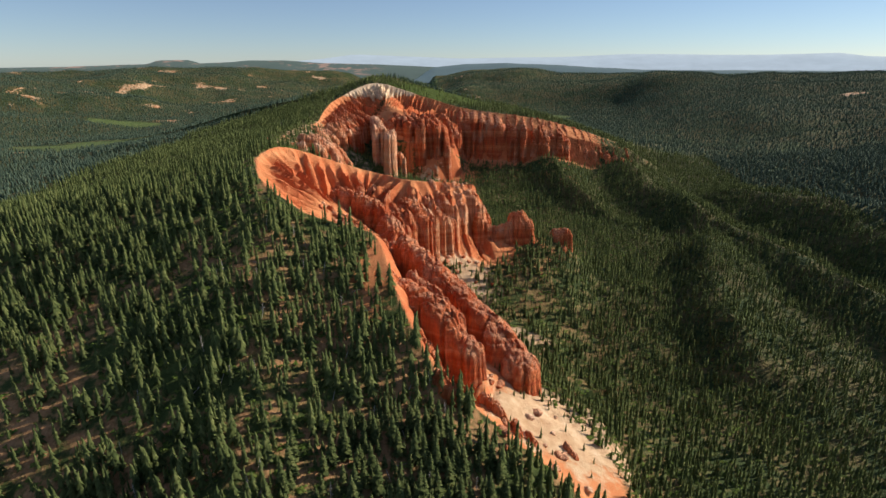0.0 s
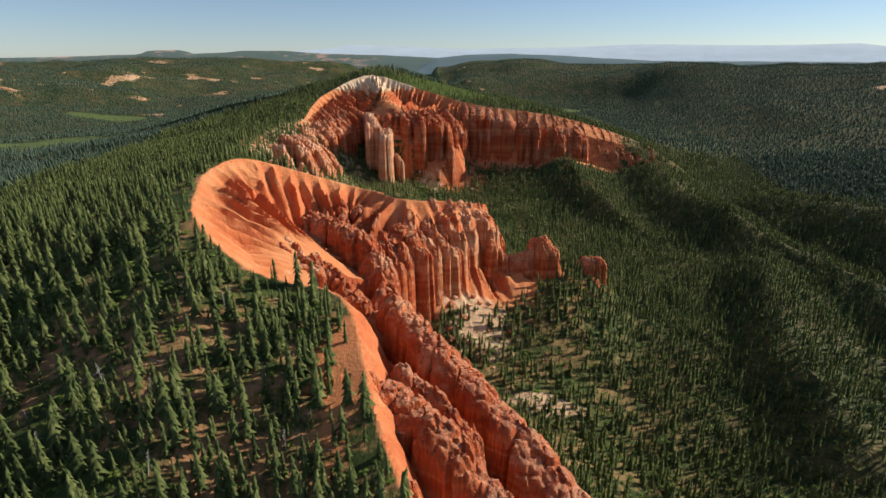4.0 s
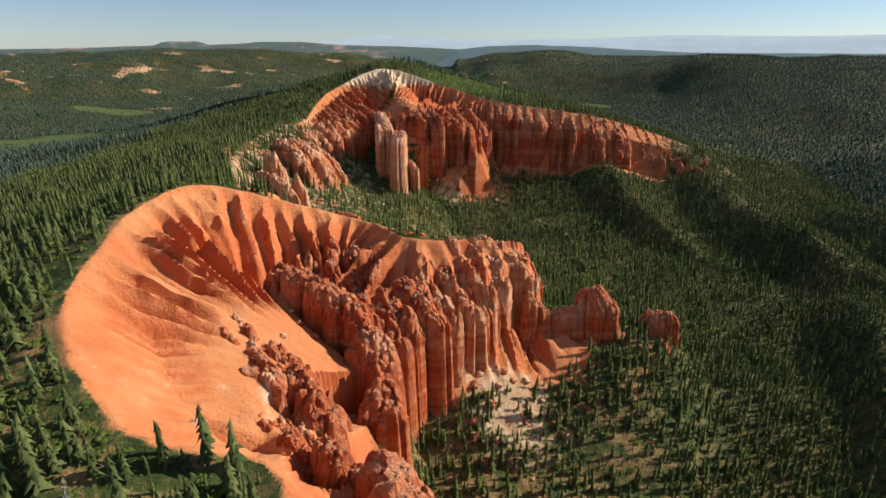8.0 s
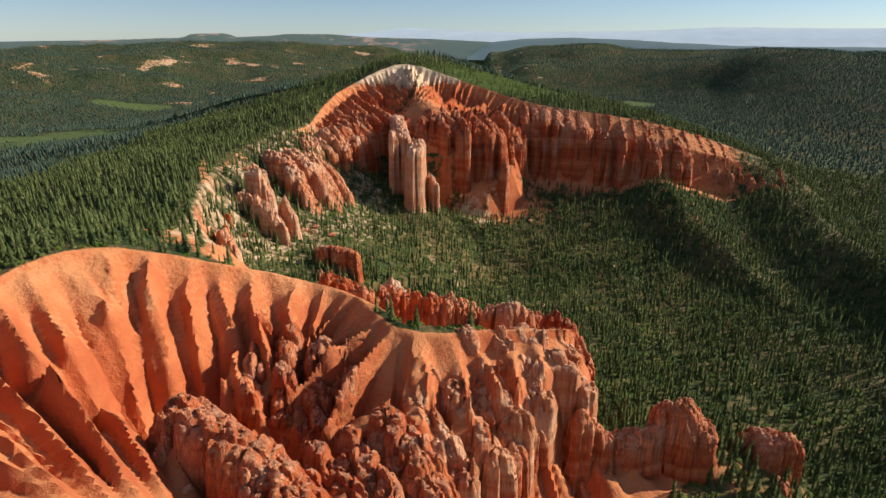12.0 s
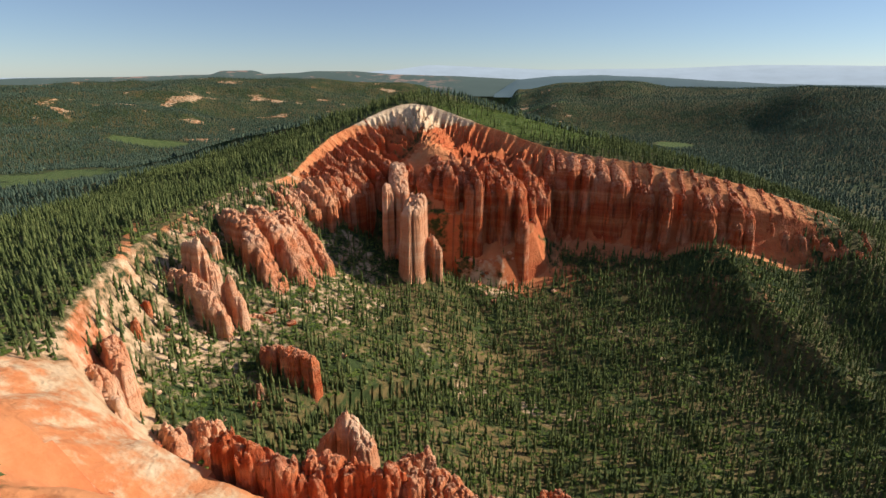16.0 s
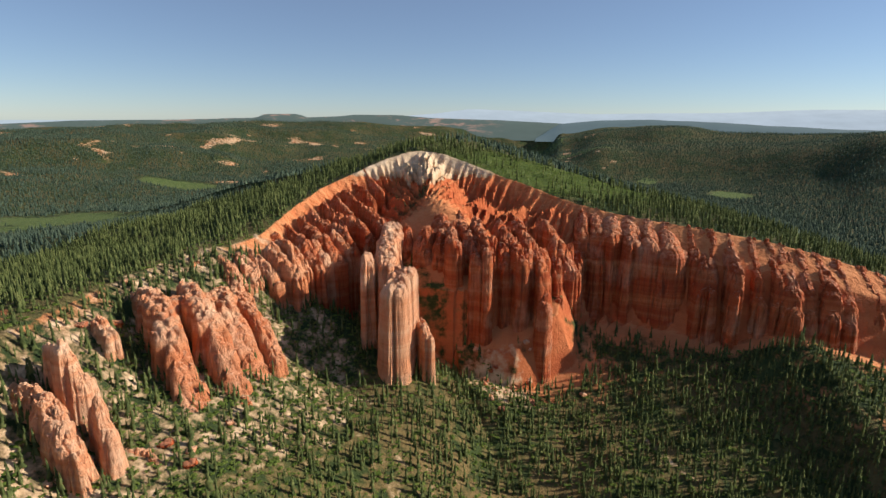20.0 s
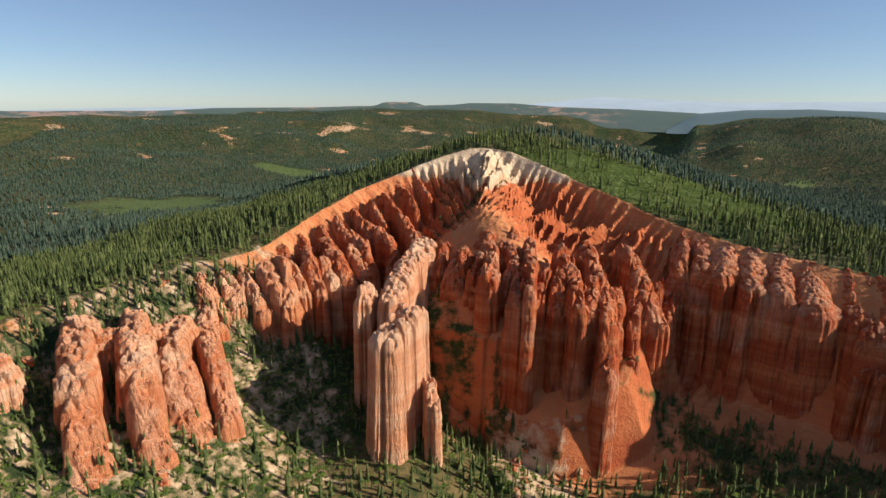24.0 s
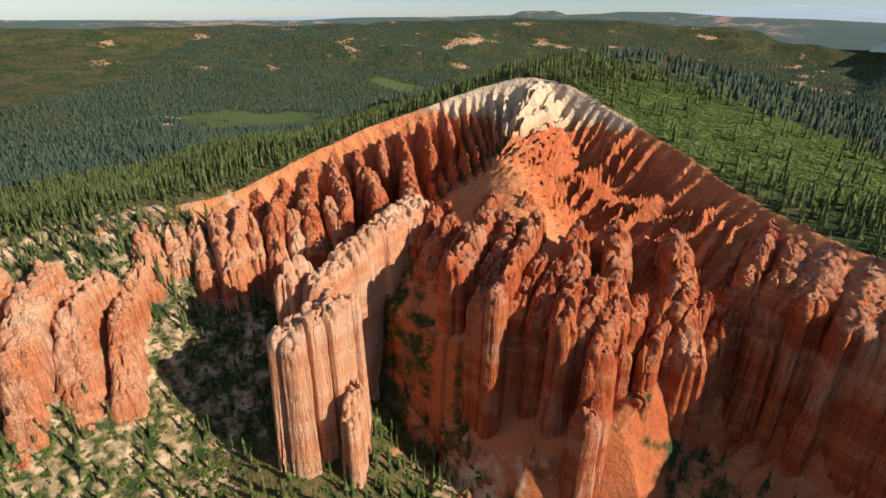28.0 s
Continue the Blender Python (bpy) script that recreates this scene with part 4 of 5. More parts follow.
def fill(parent, front, inward, gap, half, seed, mat, drop=12.0, spike=9.0):
    """Fused columns along a cliff's front line of (x, y, top), each set back a little by chance."""
    p = np.array(front, float)
    run = np.concatenate(([0], np.cumsum(np.hypot(np.diff(p[:, 0]), np.diff(p[:, 1])))))
    rr = random.Random(seed)
    for k in range(int(run[-1] / gap)):
        t = (k + rr.uniform(0.2, 0.8)) * gap
        x, y, z = (float(np.interp(t, run, p[:, i])) for i in range(3))
        dx, dy = inward
        back = rr.uniform(0, 9)
        x, y, z = x + dx * back, y + dy * back, z + rr.uniform(-7, 3)
        loft("column", [(x + 24 * dx + rr.uniform(-3, 3), y + 24 * dy, z + 7), (x + 12 * dx, y + 12 * dy, z), (x + 3 * dx, y + 3 * dy, z - 6), (x, y, z - drop)], half * rr.uniform(0.8, 1.25), seed + k, mat, parent, spike=spike, lean=0.14, cell=9.0)


fill(wall, [(-166, 1212, 184), (-118, 1206, 184), (-84, 1196, 180), (-40, 1196, 176), (0, 1204, 170), (26, 1238, 160), (48, 1272, 160)], (-0.2, 0.98), 13, 6.8, 800, ROCK)
for k in range(9):
    a = k / 8
    x0, y0 = -262 + 14 * a + 16 * a * a + r.uniform(-2, 2), 1170 + 170 * a
    z0 = float(np.interp(y0, [1150, 1240, 1315, 1350], [180, 199, 219, 232]))
    loft("rib", [(x0, y0, z0), (x0 + 16, y0 - 9, z0 - 8), (x0 + 32, y0 - 20, z0 - 18)], r.uniform(4, 6), 210 + k, ROCK, wall, spike=6, blade=1.4, lean=0.2)
fill(wall, [(-244, 1082, 172), (-214, 1120, 174), (-200, 1160, 176), (-176, 1206, 182)], (-0.95, 0.3), 13, 6.5, 840, PEACH_ROCK, 12, 7)
fill(south, [(-40, 550, 146), (-8, 582, 148), (18, 618, 144), (38, 644, 138)], (-0.72, 0.69), 18, 7, 870, ROCK, 14)
for k in range(26):
    x0, y0 = r.uniform(-150, -8), r.uniform(1212, 1278)
    z0 = float(ground_z(x0, y0)[0])
    hx = r.uniform(5, 11)
    loft("pinnacle", [(x0, y0, z0 + r.uniform(6, 13)), (x0 + 0.35 * hx, y0 - hx, z0 + r.uniform(3, 9))], r.uniform(3, 5), 700 + k, ROCK, wall, spike=6)
for k in range(17):
    a = k / 16
    x0 = 42 + 250 * a + r.uniform(-7, 7)
    if 66 < x0 < 140:
        continue
    yr = float(np.interp(x0, [0, 62, 256, 330], [1345, 1328, 1302, 1305]))
    zr = float(np.interp(x0, [0, 62, 256, 330], [203, 192, 166, 140])) + 1 + r.uniform(-7, 2)
    reach = r.uniform(34, 60)
    loft("buttress", [(x0, yr - 3, zr), (x0 + 1, yr - 26, zr - 9), (x0 + 2, yr - reach, zr - 22), (x0 + 2, yr - reach - 6, zr - 40)], r.uniform(5.5, 12), 160 + k, ROCK, wall, spike=7, lean=0.15, cell=10.0)
for k in range(4):
    x0 = 74 + 19 * k
    yr, zr = 1329 - 0.12 * (x0 - 70), 191 - 0.12 * (x0 - 70)
    loft("buttress", [(x0, yr - 5, zr), (x0 + 1, yr - 26, zr - 7), (x0 + 1, yr - 40, zr - 14)], 13, 180 + k, ROCK, wall, spike=3, flute=0.4)
for k in range(8):
    x0 = 320 + 18 * k
    loft("buttress", [(x0, 1304, 146 - 6 * k), (x0 + 4, 1282, 132 - 6 * k), (x0 + 6, 1272, 116 - 5 * k)], 8, 190 + k, ROCK, wall, spike=5)

# ---------------------------------------------------------------- the far skyline
def skyline(label, radius, a0, a1, peaks, seed, mat, base=150.0):
    """A far range as a thick wall of land on an arc about the view."""
    n = 160
    a = np.radians(np.linspace(a0, a1, n))
    t = np.linspace(0, 1, n)
    z = np.interp(np.degrees(a), [p[0] for p in peaks], [p[1] for p in peaks]) + 7 * (fbm(t * 22, t * 0, seed, 4) - 0.5)
    rows = []
    for rad, zz in ((radius - 250, np.full(n, base)), (radius - 90, base + 0.8 * (z - base)), (radius, z), (radius + 40, z), (radius + 60, np.full(n, base))):
        rows.append(np.stack((rad * np.sin(a), rad * np.cos(a), zz), -1))
    return tagged(mesh_object("backdrop", np.concatenate(rows), grid_faces(5, n), mat), label, "backdrop", kind="structure")


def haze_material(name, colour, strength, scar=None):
    """Far land with the haze painted on as its own glow and colour; scar: the colour of its bare cliffs."""
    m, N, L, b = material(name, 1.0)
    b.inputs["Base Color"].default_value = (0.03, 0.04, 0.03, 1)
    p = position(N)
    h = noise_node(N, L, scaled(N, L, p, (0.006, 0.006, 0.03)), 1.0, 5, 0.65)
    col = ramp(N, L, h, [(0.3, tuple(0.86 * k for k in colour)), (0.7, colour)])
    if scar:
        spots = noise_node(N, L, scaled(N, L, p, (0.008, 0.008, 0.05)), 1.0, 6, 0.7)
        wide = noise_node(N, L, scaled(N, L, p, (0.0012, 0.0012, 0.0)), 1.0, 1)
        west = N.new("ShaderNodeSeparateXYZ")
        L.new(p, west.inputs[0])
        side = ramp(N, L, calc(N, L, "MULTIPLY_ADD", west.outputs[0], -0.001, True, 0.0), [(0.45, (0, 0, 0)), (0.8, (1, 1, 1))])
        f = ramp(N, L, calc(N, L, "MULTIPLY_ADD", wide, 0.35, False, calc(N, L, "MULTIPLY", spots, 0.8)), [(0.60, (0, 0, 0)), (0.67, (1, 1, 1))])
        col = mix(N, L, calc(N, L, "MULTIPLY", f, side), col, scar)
    # emission on the land itself stands for the hazy air
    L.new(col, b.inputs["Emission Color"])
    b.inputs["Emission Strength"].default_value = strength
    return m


skyline("pale blue far range on the skyline", 4850, -85, 60, [(-85, 222), (-57, 231), (-52, 250), (-46, 263), (-30, 268), (-18, 290), (-14, 318), (-12, 332), (-9, 368), (-5, 356), (2, 334), (11, 345), (18, 366), (30, 356), (35.5, 364), (37.5, 340), (60, 330)], 3, haze_material("far_haze_blue", (0.40, 0.47, 0.55), 1.0))
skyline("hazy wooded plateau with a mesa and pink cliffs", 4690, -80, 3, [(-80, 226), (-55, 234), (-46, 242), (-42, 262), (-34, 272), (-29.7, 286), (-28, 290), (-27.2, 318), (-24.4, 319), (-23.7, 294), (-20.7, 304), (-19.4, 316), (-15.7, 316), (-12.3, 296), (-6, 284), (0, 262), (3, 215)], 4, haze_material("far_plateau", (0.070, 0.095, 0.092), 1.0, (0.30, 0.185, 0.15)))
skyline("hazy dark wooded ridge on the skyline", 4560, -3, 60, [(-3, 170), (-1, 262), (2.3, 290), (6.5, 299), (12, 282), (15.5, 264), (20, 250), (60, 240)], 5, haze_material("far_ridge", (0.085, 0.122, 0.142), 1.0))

# ---------------------------------------------------------------- woods
rng = np.random.default_rng(4)


def cone_tree(sides, tiers, jag, seed, rad0=0.19):
    """Points and triangles of a conifer one high: ragged tiers of drooping sprays."""
    r = np.random.default_rng(seed)
    v, f = [], []
    for k in range(tiers):
        a = k / tiers
        z0, z1 = 0.06 + 0.88 * a, min(1.0, 0.06 + 0.88 * a + 1.6 / tiers)
        rad = rad0 * (1 - a) ** 0.75 + 0.02
        b = len(v)
        v.append((0.02 * r.normal(), 0.02 * r.normal(), z1))
        for j in range(sides * 2):
            t = (j + 0.6 * r.random()) / (sides * 2) * 2 * math.pi + k
            q = rad * ((0.7 + 0.6 * r.random()) if j % 2 else (0.3 + jag * r.random()))
            v.append((q * math.cos(t), q * math.sin(t), z0 + (-0.02 if j % 2 else 0.06) - 0.04 * r.random()))
        f += [(b, b + 1 + j, b + 1 + (j + 1) % (sides * 2)) for j in range(sides * 2)]
    return np.array(v), np.array(f)


def forest(name, px, py, pz, height, shapes, mat, label, wide=None, category="forest"):
    """All trees of a wood as one mesh."""
    vs, fs, base = [], [], 0
    pick = rng.integers(0, len(shapes), len(px))
    turn = rng.random(len(px)) * 6.283
    wide = np.ones(len(px)) if wide is None else wide
    for k, (v, f) in enumerate(shapes):
        sel = np.nonzero(pick == k)[0]
        if not len(sel):
            continue
        c, s_ = np.cos(turn[sel])[:, None], np.sin(turn[sel])[:, None]
        hx = (height[sel] * wide[sel])[:, None]
        X = px[sel][:, None] + hx * (c * v[:, 0] - s_ * v[:, 1])
        Y = py[sel][:, None] + hx * (s_ * v[:, 0] + c * v[:, 1])
        Z = pz[sel][:, None] + height[sel][:, None] * v[:, 2]
        vs.append(np.stack((X, Y, Z), -1).reshape(-1, 3))
        fs.append((f[None] + (base + np.arange(len(sel)) * len(v))[:, None, None]).reshape(-1, 3))
        base += len(sel) * len(v)
    return tagged(mesh_object(name, np.concatenate(vs), np.concatenate(fs), mat), label, category, kind="stuff")


def scatter(x0, x1, y0, y1, gap):
    nx, ny = int((x1 - x0) / gap), int((y1 - y0) / gap)
    X, Y = np.meshgrid(np.arange(nx), np.arange(ny))
    X = x0 + (X + rng.random(X.shape)) * gap
    Y = y0 + (Y + rng.random(Y.shape)) * gap
    return X.ravel(), Y.ravel()


def density(x, y, z, sd):
    """How thickly trees stand, from 0 to 1."""
    bare, cream, grass = cover_of(x, y, z, sd)
    k = 0.68 + 0.7 * (fbm(x / 70, y / 70, 61) - 0.4) + 1.1 * (fbm(x / 22, y / 22, 63, 3) - 0.5)
    open_wood = np.clip(blob(x, y, -250, 240, 250, 200) + blob(x, y, 10, 930, 190, 240), 0, 1)
    k = k * (1 - open_wood) + open_wood * np.clip(0.38 + 0.28 * (sd > 0) + 2.4 * (fbm(x / 26, y / 26, 62, 3) - 0.5), 0.05, 0.92)
    k = k * np.where(sd > 0, 1.12, 1.15 - 0.15 * step(380, 560, y + 0.4 * np.abs(x)))
    k = k * (1 - step(0.45, 0.75, bare)) * (1 - 0.45 * step(0.35, 0.7, cream)) * (1 - 0.85 * step(0.3, 0.6, grass))
    for cx, cy, rx, ry in ((-20, 690, 90, 32), (-70, 1250, 110, 60), (-110, 500, 70, 100), (-130, 1330, 110, 60)):
        k = k * (1 - np.clip(1.6 * blob(x, y, cx, cy, rx, ry), 0, 1))
    k = k * (1 - 0.7 * blob(x, y, -165, 1045, 70, 70))
    k = np.where((sd > 0) & (z > 110) & (x > -180), k * 0.2, k)
    return np.where((sd > -2) & (sd < 4), 0, k)


near_shapes = [cone_tree(4, 8, 0.35, k, 0.108 + 0.024 * (k % 4)) for k in range(8)]
mid_shapes = [cone_tree(3, 4, 0.3, 20 + k, 0.098 + 0.02 * (k % 3)) for k in range(6)]
far_shapes = [cone_tree(3, 2, 0.3, 50 + k) for k in range(4)]
gap = 4.5
px, py = scatter(-620, 740, 110, 1500, gap)
view = np.abs(px) < 260 + 0.85 * np.maximum(py, 0)
px, py = px[view], py[view]
pz, pd = ground_height(px, py)
keep = rng.random(len(px)) < density(px, py, pz, pd)
px, py, pz, pd = px[keep], py[keep], pz[keep], pd[keep]
ht = (4.5 + 13 * rng.random(len(px)) ** 1.5) * (1 + 0.38 * (py < 480) * (pd < 0))
chosen = np.nonzero((py < 350) & (py > 175) & (np.abs(px + 20) < 90 + 0.2 * py))[0]
chosen = chosen[np.argsort(np.hypot(px[chosen] + 20, py[chosen] - 190))][:290]
trees = np.stack((px[chosen], py[chosen], pz[chosen], ht[chosen]), -1)
rest = np.ones(len(px), bool)
rest[chosen] = False
px, py, pz, ht = px[rest], py[rest], pz[rest], ht[rest]
close = (py < 760) & (px < 330) & (px > -330)
forest("forest", px[close], py[close], pz[close] - 0.6, ht[close], near_shapes, NEEDLES, "dark green conifer wood on the ridge and in the basin")
forest("far_forest", px[~close], py[~close], pz[~close] - 0.6, ht[~close], mid_shapes, NEEDLES, "dark green conifer wood round the far amphitheatre")

px, py = scatter(-2700, 2300, 300, 3100, 11.5)
view = (np.abs(px - 0) < 500 + 0.95 * np.maximum(py, 0)) & ~((px > -620) & (px < 740) & (py < 1500))
px, py = px[view], py[view]
pz, pd = ground_height(px, py)
far_cover = cover_of(px, py, pz, np.full(len(px), -500.0))
keep = rng.random(len(px)) < (0.25 + density(px, py, pz, np.full(len(px), -500.0))) * (far_cover[2] < 0.3) * (far_cover[0] < 0.42)
px, py, pz = px[keep], py[keep], pz[keep]
nx_, ny_ = scatter(-2900, 2400, 3100, 4300, 17)
nz_ = ground_z(nx_, ny_)
ok = cover_of(nx_, ny_, nz_, np.full(len(nx_), -500.0))[0] < 0.4
px, py, pz = np.append(px, nx_[ok]), np.append(py, ny_[ok]), np.append(pz, nz_[ok])
ex, ey = scatter(740, 1500, 300, 1500, 9)
ex, ey = ex[ex < 500 + 0.95 * ey], ey[ex < 500 + 0.95 * ey]
px, py, pz = np.append(px, ex), np.append(py, ey), np.append(pz, ground_z(ex, ey))
forest("distant_forest", px, py, pz - 0.6, 8 + 7 * rng.random(len(px)), far_shapes, HAZY_NEEDLES, "distant dark green conifer woods on the hills", np.full(len(px), 1.1))



# ---------------------------------------------------------------- single trees on the near ridge
def crown_mesh(seed, height, radius):
    """A spruce crown of drooping boughs, ragged, with gaps, as points and triangles."""
    r = np.random.default_rng(seed)
    v, f = [], []
    whorls = int(height * 1.5)
    for k in range(whorls):
        a = (k + 0.5 * r.random()) / whorls
        z = height * (0.10 + 0.88 * a)
        ln = radius * (1 - a) ** 0.8 + 0.12
        for j in range(6 if a < 0.8 else 4):
            t = r.random() * 6.283
            q = ln * (0.55 + 0.6 * r.random())
            w = 0.30 * q + 0.12
            dx, dy = math.cos(t), math.sin(t)
            b = len(v)
            drop = 0.30 * q
            v += [(0.05 * dx, 0.05 * dy, z + 0.25), (0.55 * q * dx - w * dy, 0.55 * q * dy + w * dx, z - 0.35 * drop),
                  (q * dx, q * dy, z - drop), (0.55 * q * dx + w * dy, 0.55 * q * dy - w * dx, z - 0.35 * drop), (0.5 * q * dx, 0.5 * q * dy, z - drop - 0.25 * q)]
            f += [(b, b + 1, b + 2), (b, b + 2, b + 3), (b + 1, b + 4, b + 2), (b + 4, b + 3, b + 2), (b, b + 4, b + 1), (b, b + 3, b + 4)]
    b = len(v)
    v += [(0.14, 0, height * 0.9), (-0.07, 0.12, height * 0.9), (-0.07, -0.12, height * 0.9), (0, 0, height)]
    f += [(b, b + 1, b + 3), (b + 1, b + 2, b + 3), (b + 2, b, b + 3)]
    return np.array(v), np.array(f)


def pole_mesh(height, r0, r1, sides=7, bend=0.0):
    z = np.linspace(0, height, 6)
    t = np.arange(sides) / sides * 2 * math.pi
    rad = r0 + (r1 - r0) * (z / height)
    v = np.stack((rad[:, None] * np.cos(t) + bend * (z[:, None] / height) ** 2, rad[:, None] * np.sin(t), np.broadcast_to(z[:, None], (6, sides))), -1).reshape(-1, 3)
    return v, grid_faces(6, sides, True)


SNAG, _n, _l, _b = material("dead_wood", 0.85)
_b.inputs["Base Color"].default_value = (0.36, 0.31, 0.27, 1)
_n2 = noise_node(_n, _l, position(_n), 3.0, 3)
_l.new(ramp(_n, _l, _n2, [(0.3, (0.26, 0.22, 0.19)), (0.7, (0.44, 0.39, 0.34))]), _b.inputs["Base Color"])

kinds = []
for k in range(8):
    h = 9.0 + 2.2 * k
    root = tagged(new("conifer_tree"), ("tall" if k > 4 else "slender") + " dark green spruce on an open orange slope", "tree", group="spruces on the near ridge")
    mesh_object("trunk", *pole_mesh(h * 0.94, 0.09 + 0.012 * h, 0.03), BARK, root)
    mesh_object("crown", *crown_mesh(300 + k, h, 0.165 * h + 0.5), NEEDLES, root, smooth=False)
    kinds.append((h, root))
used = set()
for x, y, z, h in trees:
    k = int(min(7, max(0, round((h - 9) / 2.2))))
    m = pose(x, y, z - 0.3, rng.normal() * 1.5, rng.normal() * 1.5, rng.random() * 360)
    if k in used:
        copy_thing(kinds[k][1], m)
    else:
        kinds[k][1].matrix_basis = m
        used.add(k)


def snag(seed, h):
    r = np.random.default_rng(seed)
    root = tagged(new("dead_tree"), "bare grey dead tree standing among the spruces", "dead tree", group="dead trees")
    mesh_object("trunk", *pole_mesh(h, 0.06 + 0.014 * h, 0.03, 7, 0.3 * r.normal()), SNAG, root)
    v, f, b = [], [], 0
    for j in range(int(h * 3.2)):
        a = 0.25 + 0.72 * r.random()
        t, q = r.random() * 6.283, (1 - a) * 2.6 + 0.4
        d = np.array((math.cos(t), math.sin(t), 0.25 * r.normal()))
        o = np.array((0, 0, a * h))
        s_ = np.array((-d[1], d[0], 0)) * 0.05
        v += [o + s_, o - s_, o + (0, 0, 0.1), o + d * q]
        f += [(b, b + 1, b + 3), (b + 1, b + 2, b + 3), (b + 2, b, b + 3)]
        b += 4
    tagged(mesh_object("twigs", np.array(v), np.array(f), SNAG, root, smooth=False), kind="stuff")
    return root


def open_places(n, x0, x1, y0, y1, seed, low=-9e9, high=9e9, lo_sd=-9e9, hi_sd=-5.0):
    """Random places on the ground within a box and a band about the rim."""
    r = np.random.default_rng(seed)
    x, y = r.uniform(x0, x1, n * 12), r.uniform(y0, y1, n * 12)
    z, sd = ground_height(x, y)
    ok = np.nonzero((sd > lo_sd) & (sd < hi_sd) & (z > low) & (z < high))[0][:n]
    return x[ok], y[ok], z[ok]


snags = [snag(400 + k, 8 + 1.5 * k) for k in range(4)]
sx, sy, sz = open_places(46, -190, 20, 150, 420, 8)
for k, (x, y, z) in enumerate(zip(sx, sy, sz)):
    m = pose(x, y, z - 0.2, rng.normal() * 3, rng.normal() * 3, rng.random() * 360)
    if k < 4:
        snags[k].matrix_basis = m
    else:
        copy_thing(snags[k % 4], m)

log_v, log_f = pole_mesh(7.0, 0.28, 0.12)
first = tagged(mesh_object("fallen_log", log_v, log_f, SNAG), "fallen grey log on open ground", "log", group="fallen logs")
sx, sy, sz = open_places(60, -200, 30, 140, 400, 9)
for k, (x, y, z) in enumerate(zip(sx, sy, sz)):
    a = rng.random() * 6.283
    ex, ey = x + 7 * math.cos(a), y + 7 * math.sin(a)
    tilt = math.degrees(math.atan2(float(ground_z(ex, ey)[0]) - z, 7.0))
    m = pose(x, y, z + 0.15, 0, 0, math.degrees(a)) @ pose(0, 0, 0, 0, 90 - tilt, 0)
    if k == 0:
        first.matrix_basis = m
    else:
        copy_thing(first, m)


def boulder(seed, mat, size):
    r = np.random.default_rng(seed)
    bm = bmesh.new()
    bmesh.ops.create_icosphere(bm, subdivisions=3, radius=1.0)
    for v in bm.verts:
        n = noise.noise(v.co * 1.1 + Vector((seed * 7.1, 0, 0))) * 0.55 + noise.noise(v.co * 2.7 + Vector((0, seed * 3.3, 0))) * 0.25
        v.co = v.co * (1 + n)
        v.co.x *= 1.0 + 0.3 * r.random()
        v.co.z *= 0.8
    me = bpy.data.meshes.new("boulder")
    bm.to_mesh(me)
    bm.free()
    me.polygons.foreach_set("use_smooth", np.ones(len(me.polygons), bool))
    me.materials.append(mat)
    ob = tagged(new("boulder", me), "weathered red boulder lying on the slope", "boulder", group="boulders")
    ob.scale = (size, size, size)
    return ob


stones = [boulder(k, ROCK if k % 2 else PALE_ROCK, 1.6 + 0.6 * k) for k in range(4)]
placed = [open_places(6, -110, -60, 430, 560, 21, 140, 165, 5, 200), open_places(26, -60, 60, 660, 700, 22, 100, 160, -80, 60), open_places(34, -280, -120, 740, 1060, 23, 60, 170, 0, 160),
          open_places(26, 0, 90, 240, 340, 24, 20, 130, -30, 140), open_places(24, -30, 60, 540, 600, 25, 20, 90, 20, 160), open_places(20, -60, 60, 1120, 1180, 26, 40, 120, 0, 260)]
k = 0
for xs, ys, zs in placed:
    for x, y, z in zip(xs, ys, zs):
        m = pose(x, y, z + 0.2, 0, 0, rng.random() * 360)
        if k < 4:
            stones[k].matrix_basis = m @ Matrix.Diagonal((*stones[k].scale, 1))
        else:
            copy_thing(stones[k % 4], m)
        k += 1


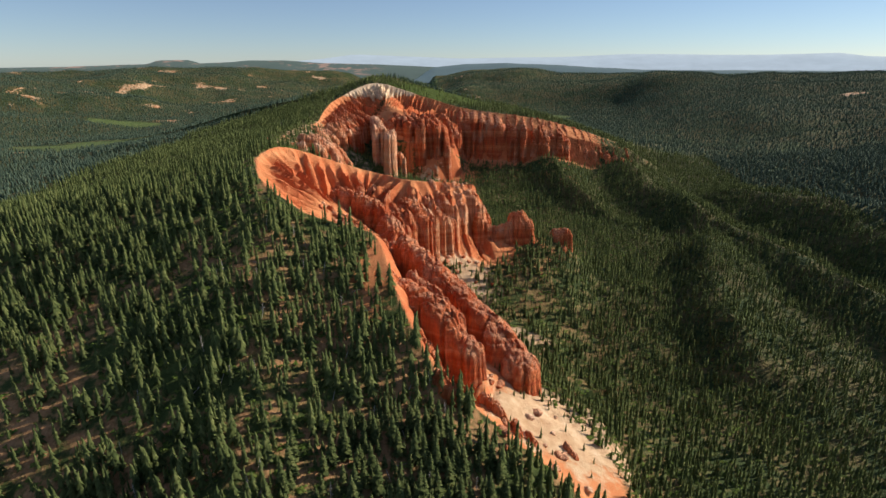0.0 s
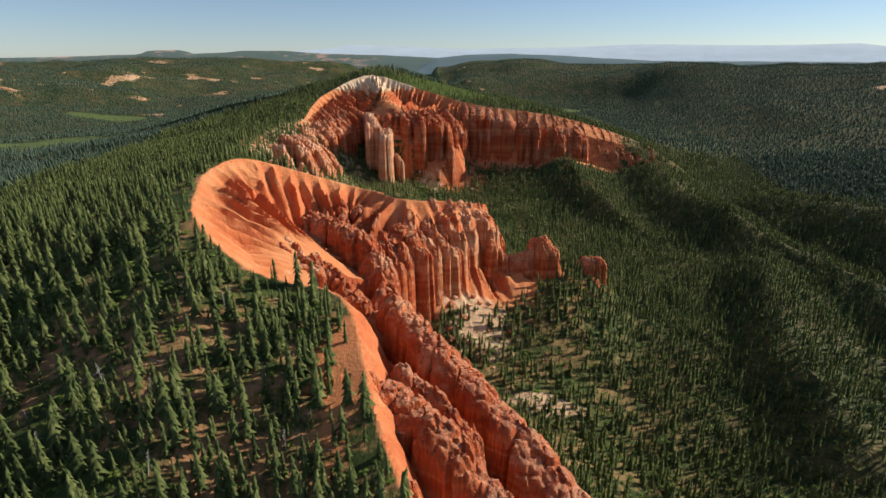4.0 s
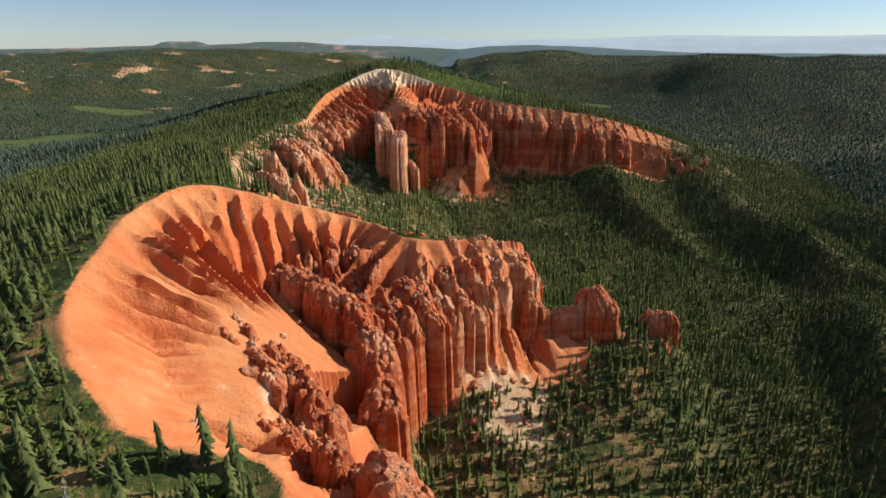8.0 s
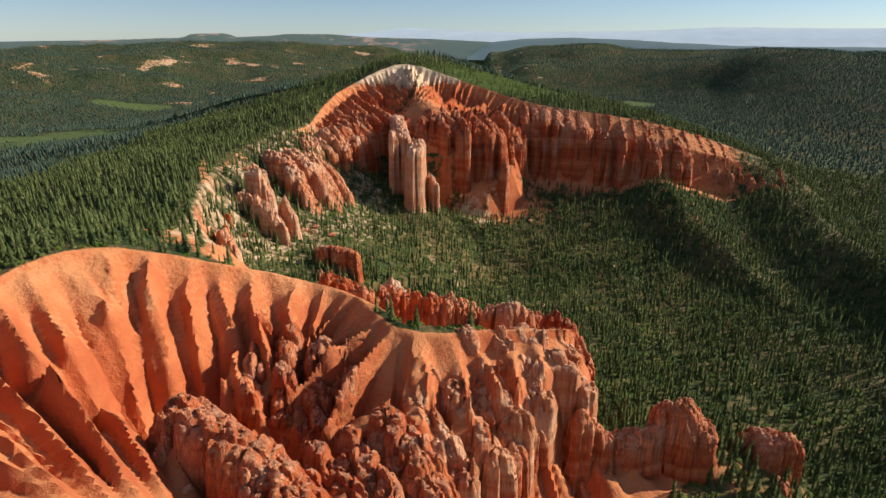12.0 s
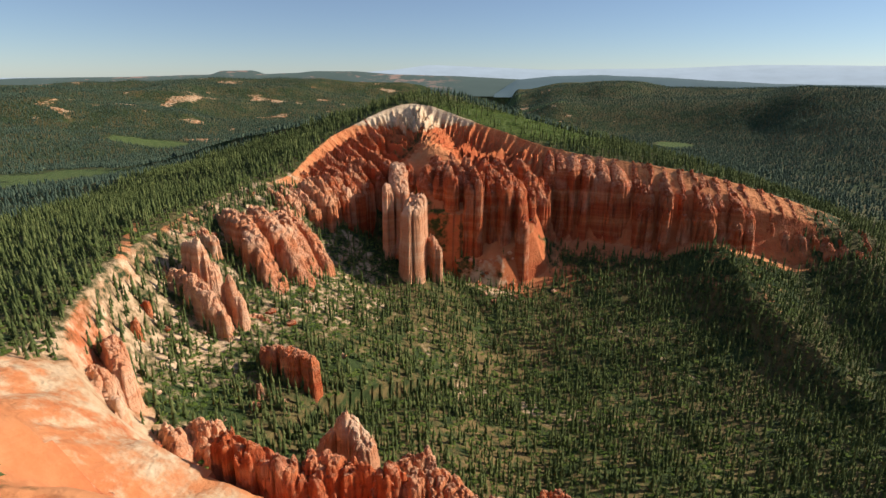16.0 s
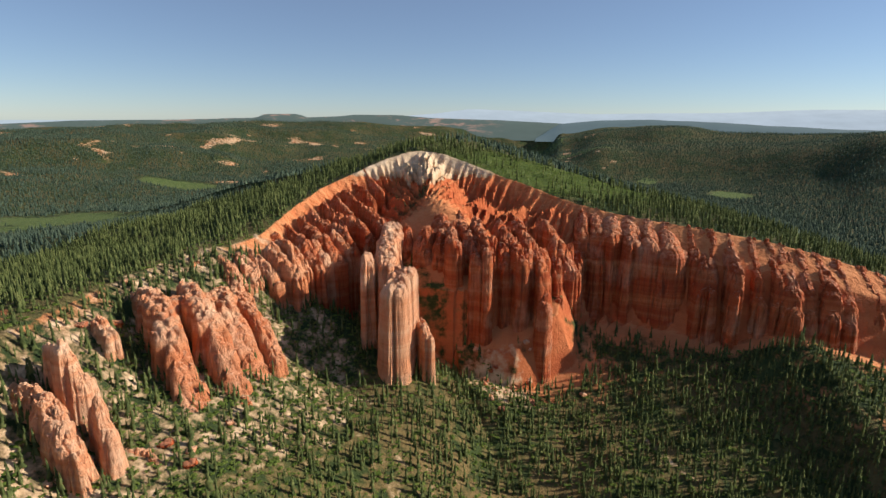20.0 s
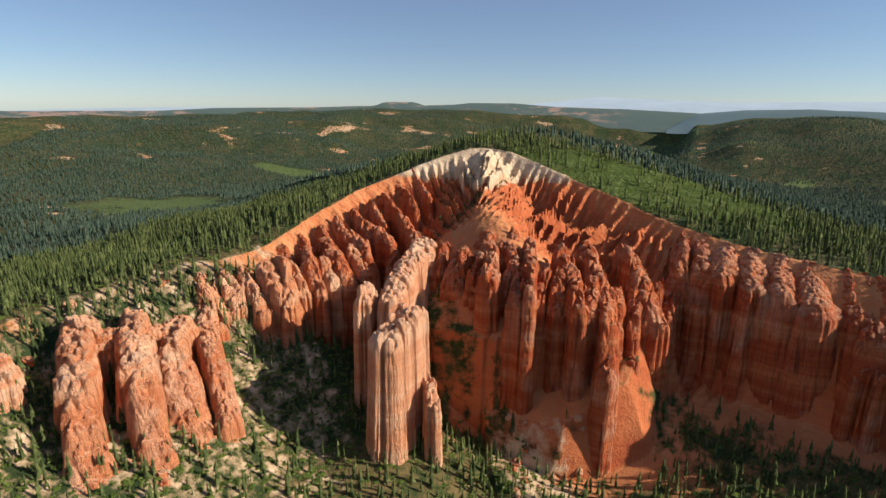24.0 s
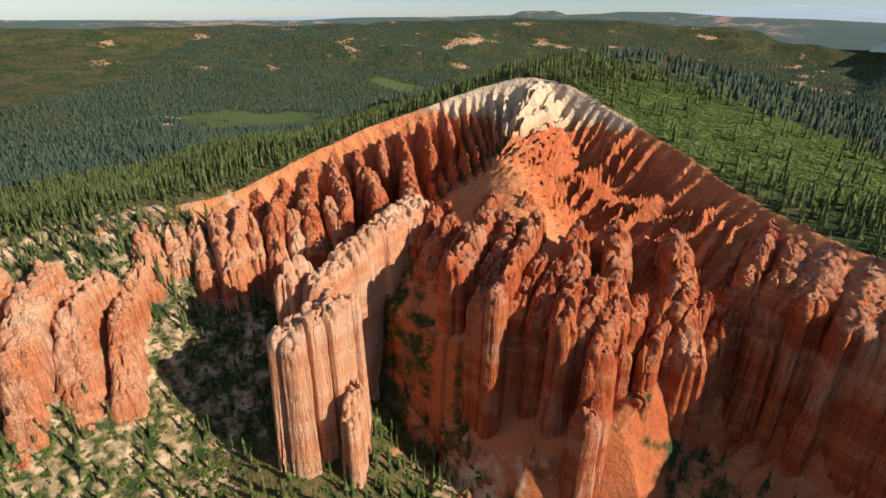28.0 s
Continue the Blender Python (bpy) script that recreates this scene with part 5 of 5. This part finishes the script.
# ---------------------------------------------------------------- low scrub
def bush(seed):
    """Points and triangles of a ragged round shrub, one across."""
    r = np.random.default_rng(seed)
    v, f = [], []
    for j in range(11):
        t, q = r.random() * 6.283, 0.5 * r.random() ** 0.5
        z = 0.15 + 0.5 * r.random() * (1 - q)
        c = np.array((q * math.cos(t), q * math.sin(t), z))
        b = len(v)
        w = 0.22 + 0.12 * r.random()
        for d in ((1, 0, -0.3), (-0.5, 0.87, -0.3), (-0.5, -0.87, -0.3), (0.1 * r.normal(), 0.1 * r.normal(), 0.8)):
            v.append(c + w * np.array(d))
        f += [(b, b + 1, b + 3), (b + 1, b + 2, b + 3), (b + 2, b, b + 3)]
    return np.array(v), np.array(f)


sx, sy = scatter(-330, 330, 120, 1250, 4.8)
sz, sd = ground_height(sx, sy)
ba, cr, gr = cover_of(sx, sy, sz, sd)
ok = (rng.random(len(sx)) < 0.22 + 0.5 * (cr > 0.3) + 0.3 * blob(sx, sy, 0, 950, 180, 200) + 1.6 * np.maximum(0, fbm(sx / 40, sy / 40, 91) - 0.42)) & (ba < 0.55) & ((sd < -3) | (sd > 30) | ((sy < 350) & (sx > 30)))
forest("scrub", sx[ok], sy[ok], sz[ok] - 0.1, 1.2 + 1.8 * rng.random(ok.sum()), [bush(k) for k in range(5)], SHRUB, "bright green low scrub between the trees", 1.0 + rng.random(ok.sum()), "shrubs")
sx, sy = scatter(-170, 170, 1350, 1520, 3.2)
sz, sd = ground_height(sx, sy)
ok = (cover_of(sx, sy, sz, sd)[2] > 0.25) & (sd < -2)
forest("scrub", sx[ok], sy[ok], sz[ok] - 0.1, 0.7 + 0.8 * rng.random(ok.sum()), [bush(k) for k in range(5)], SHRUB, "bright green scrub on the slope behind the summit", 2.2 + rng.random(ok.sum()), "shrubs")
# small trees on the cream nose of the near ridge and on the cream slope of the second bowl
sx, sy, sz = open_places(70, 25, 150, 225, 345, 33, 5, 100, 4, 150)
forest("nose_trees", sx, sy, sz - 0.4, 3 + 6 * rng.random(len(sx)), near_shapes, NEEDLES, "scattered small conifers on pale open ground")
# trees down the gully under the summit
t = rng.random(70)
sx, sy = -190 + 22 * t + 4 * rng.normal(size=70), 1352 - 85 * t + 3 * rng.normal(size=70)
forest("gully_trees", sx, sy, ground_z(sx, sy) - 0.4, 2.5 + 4 * rng.random(70), mid_shapes, NEEDLES, "scattered small conifers down a steep gully")
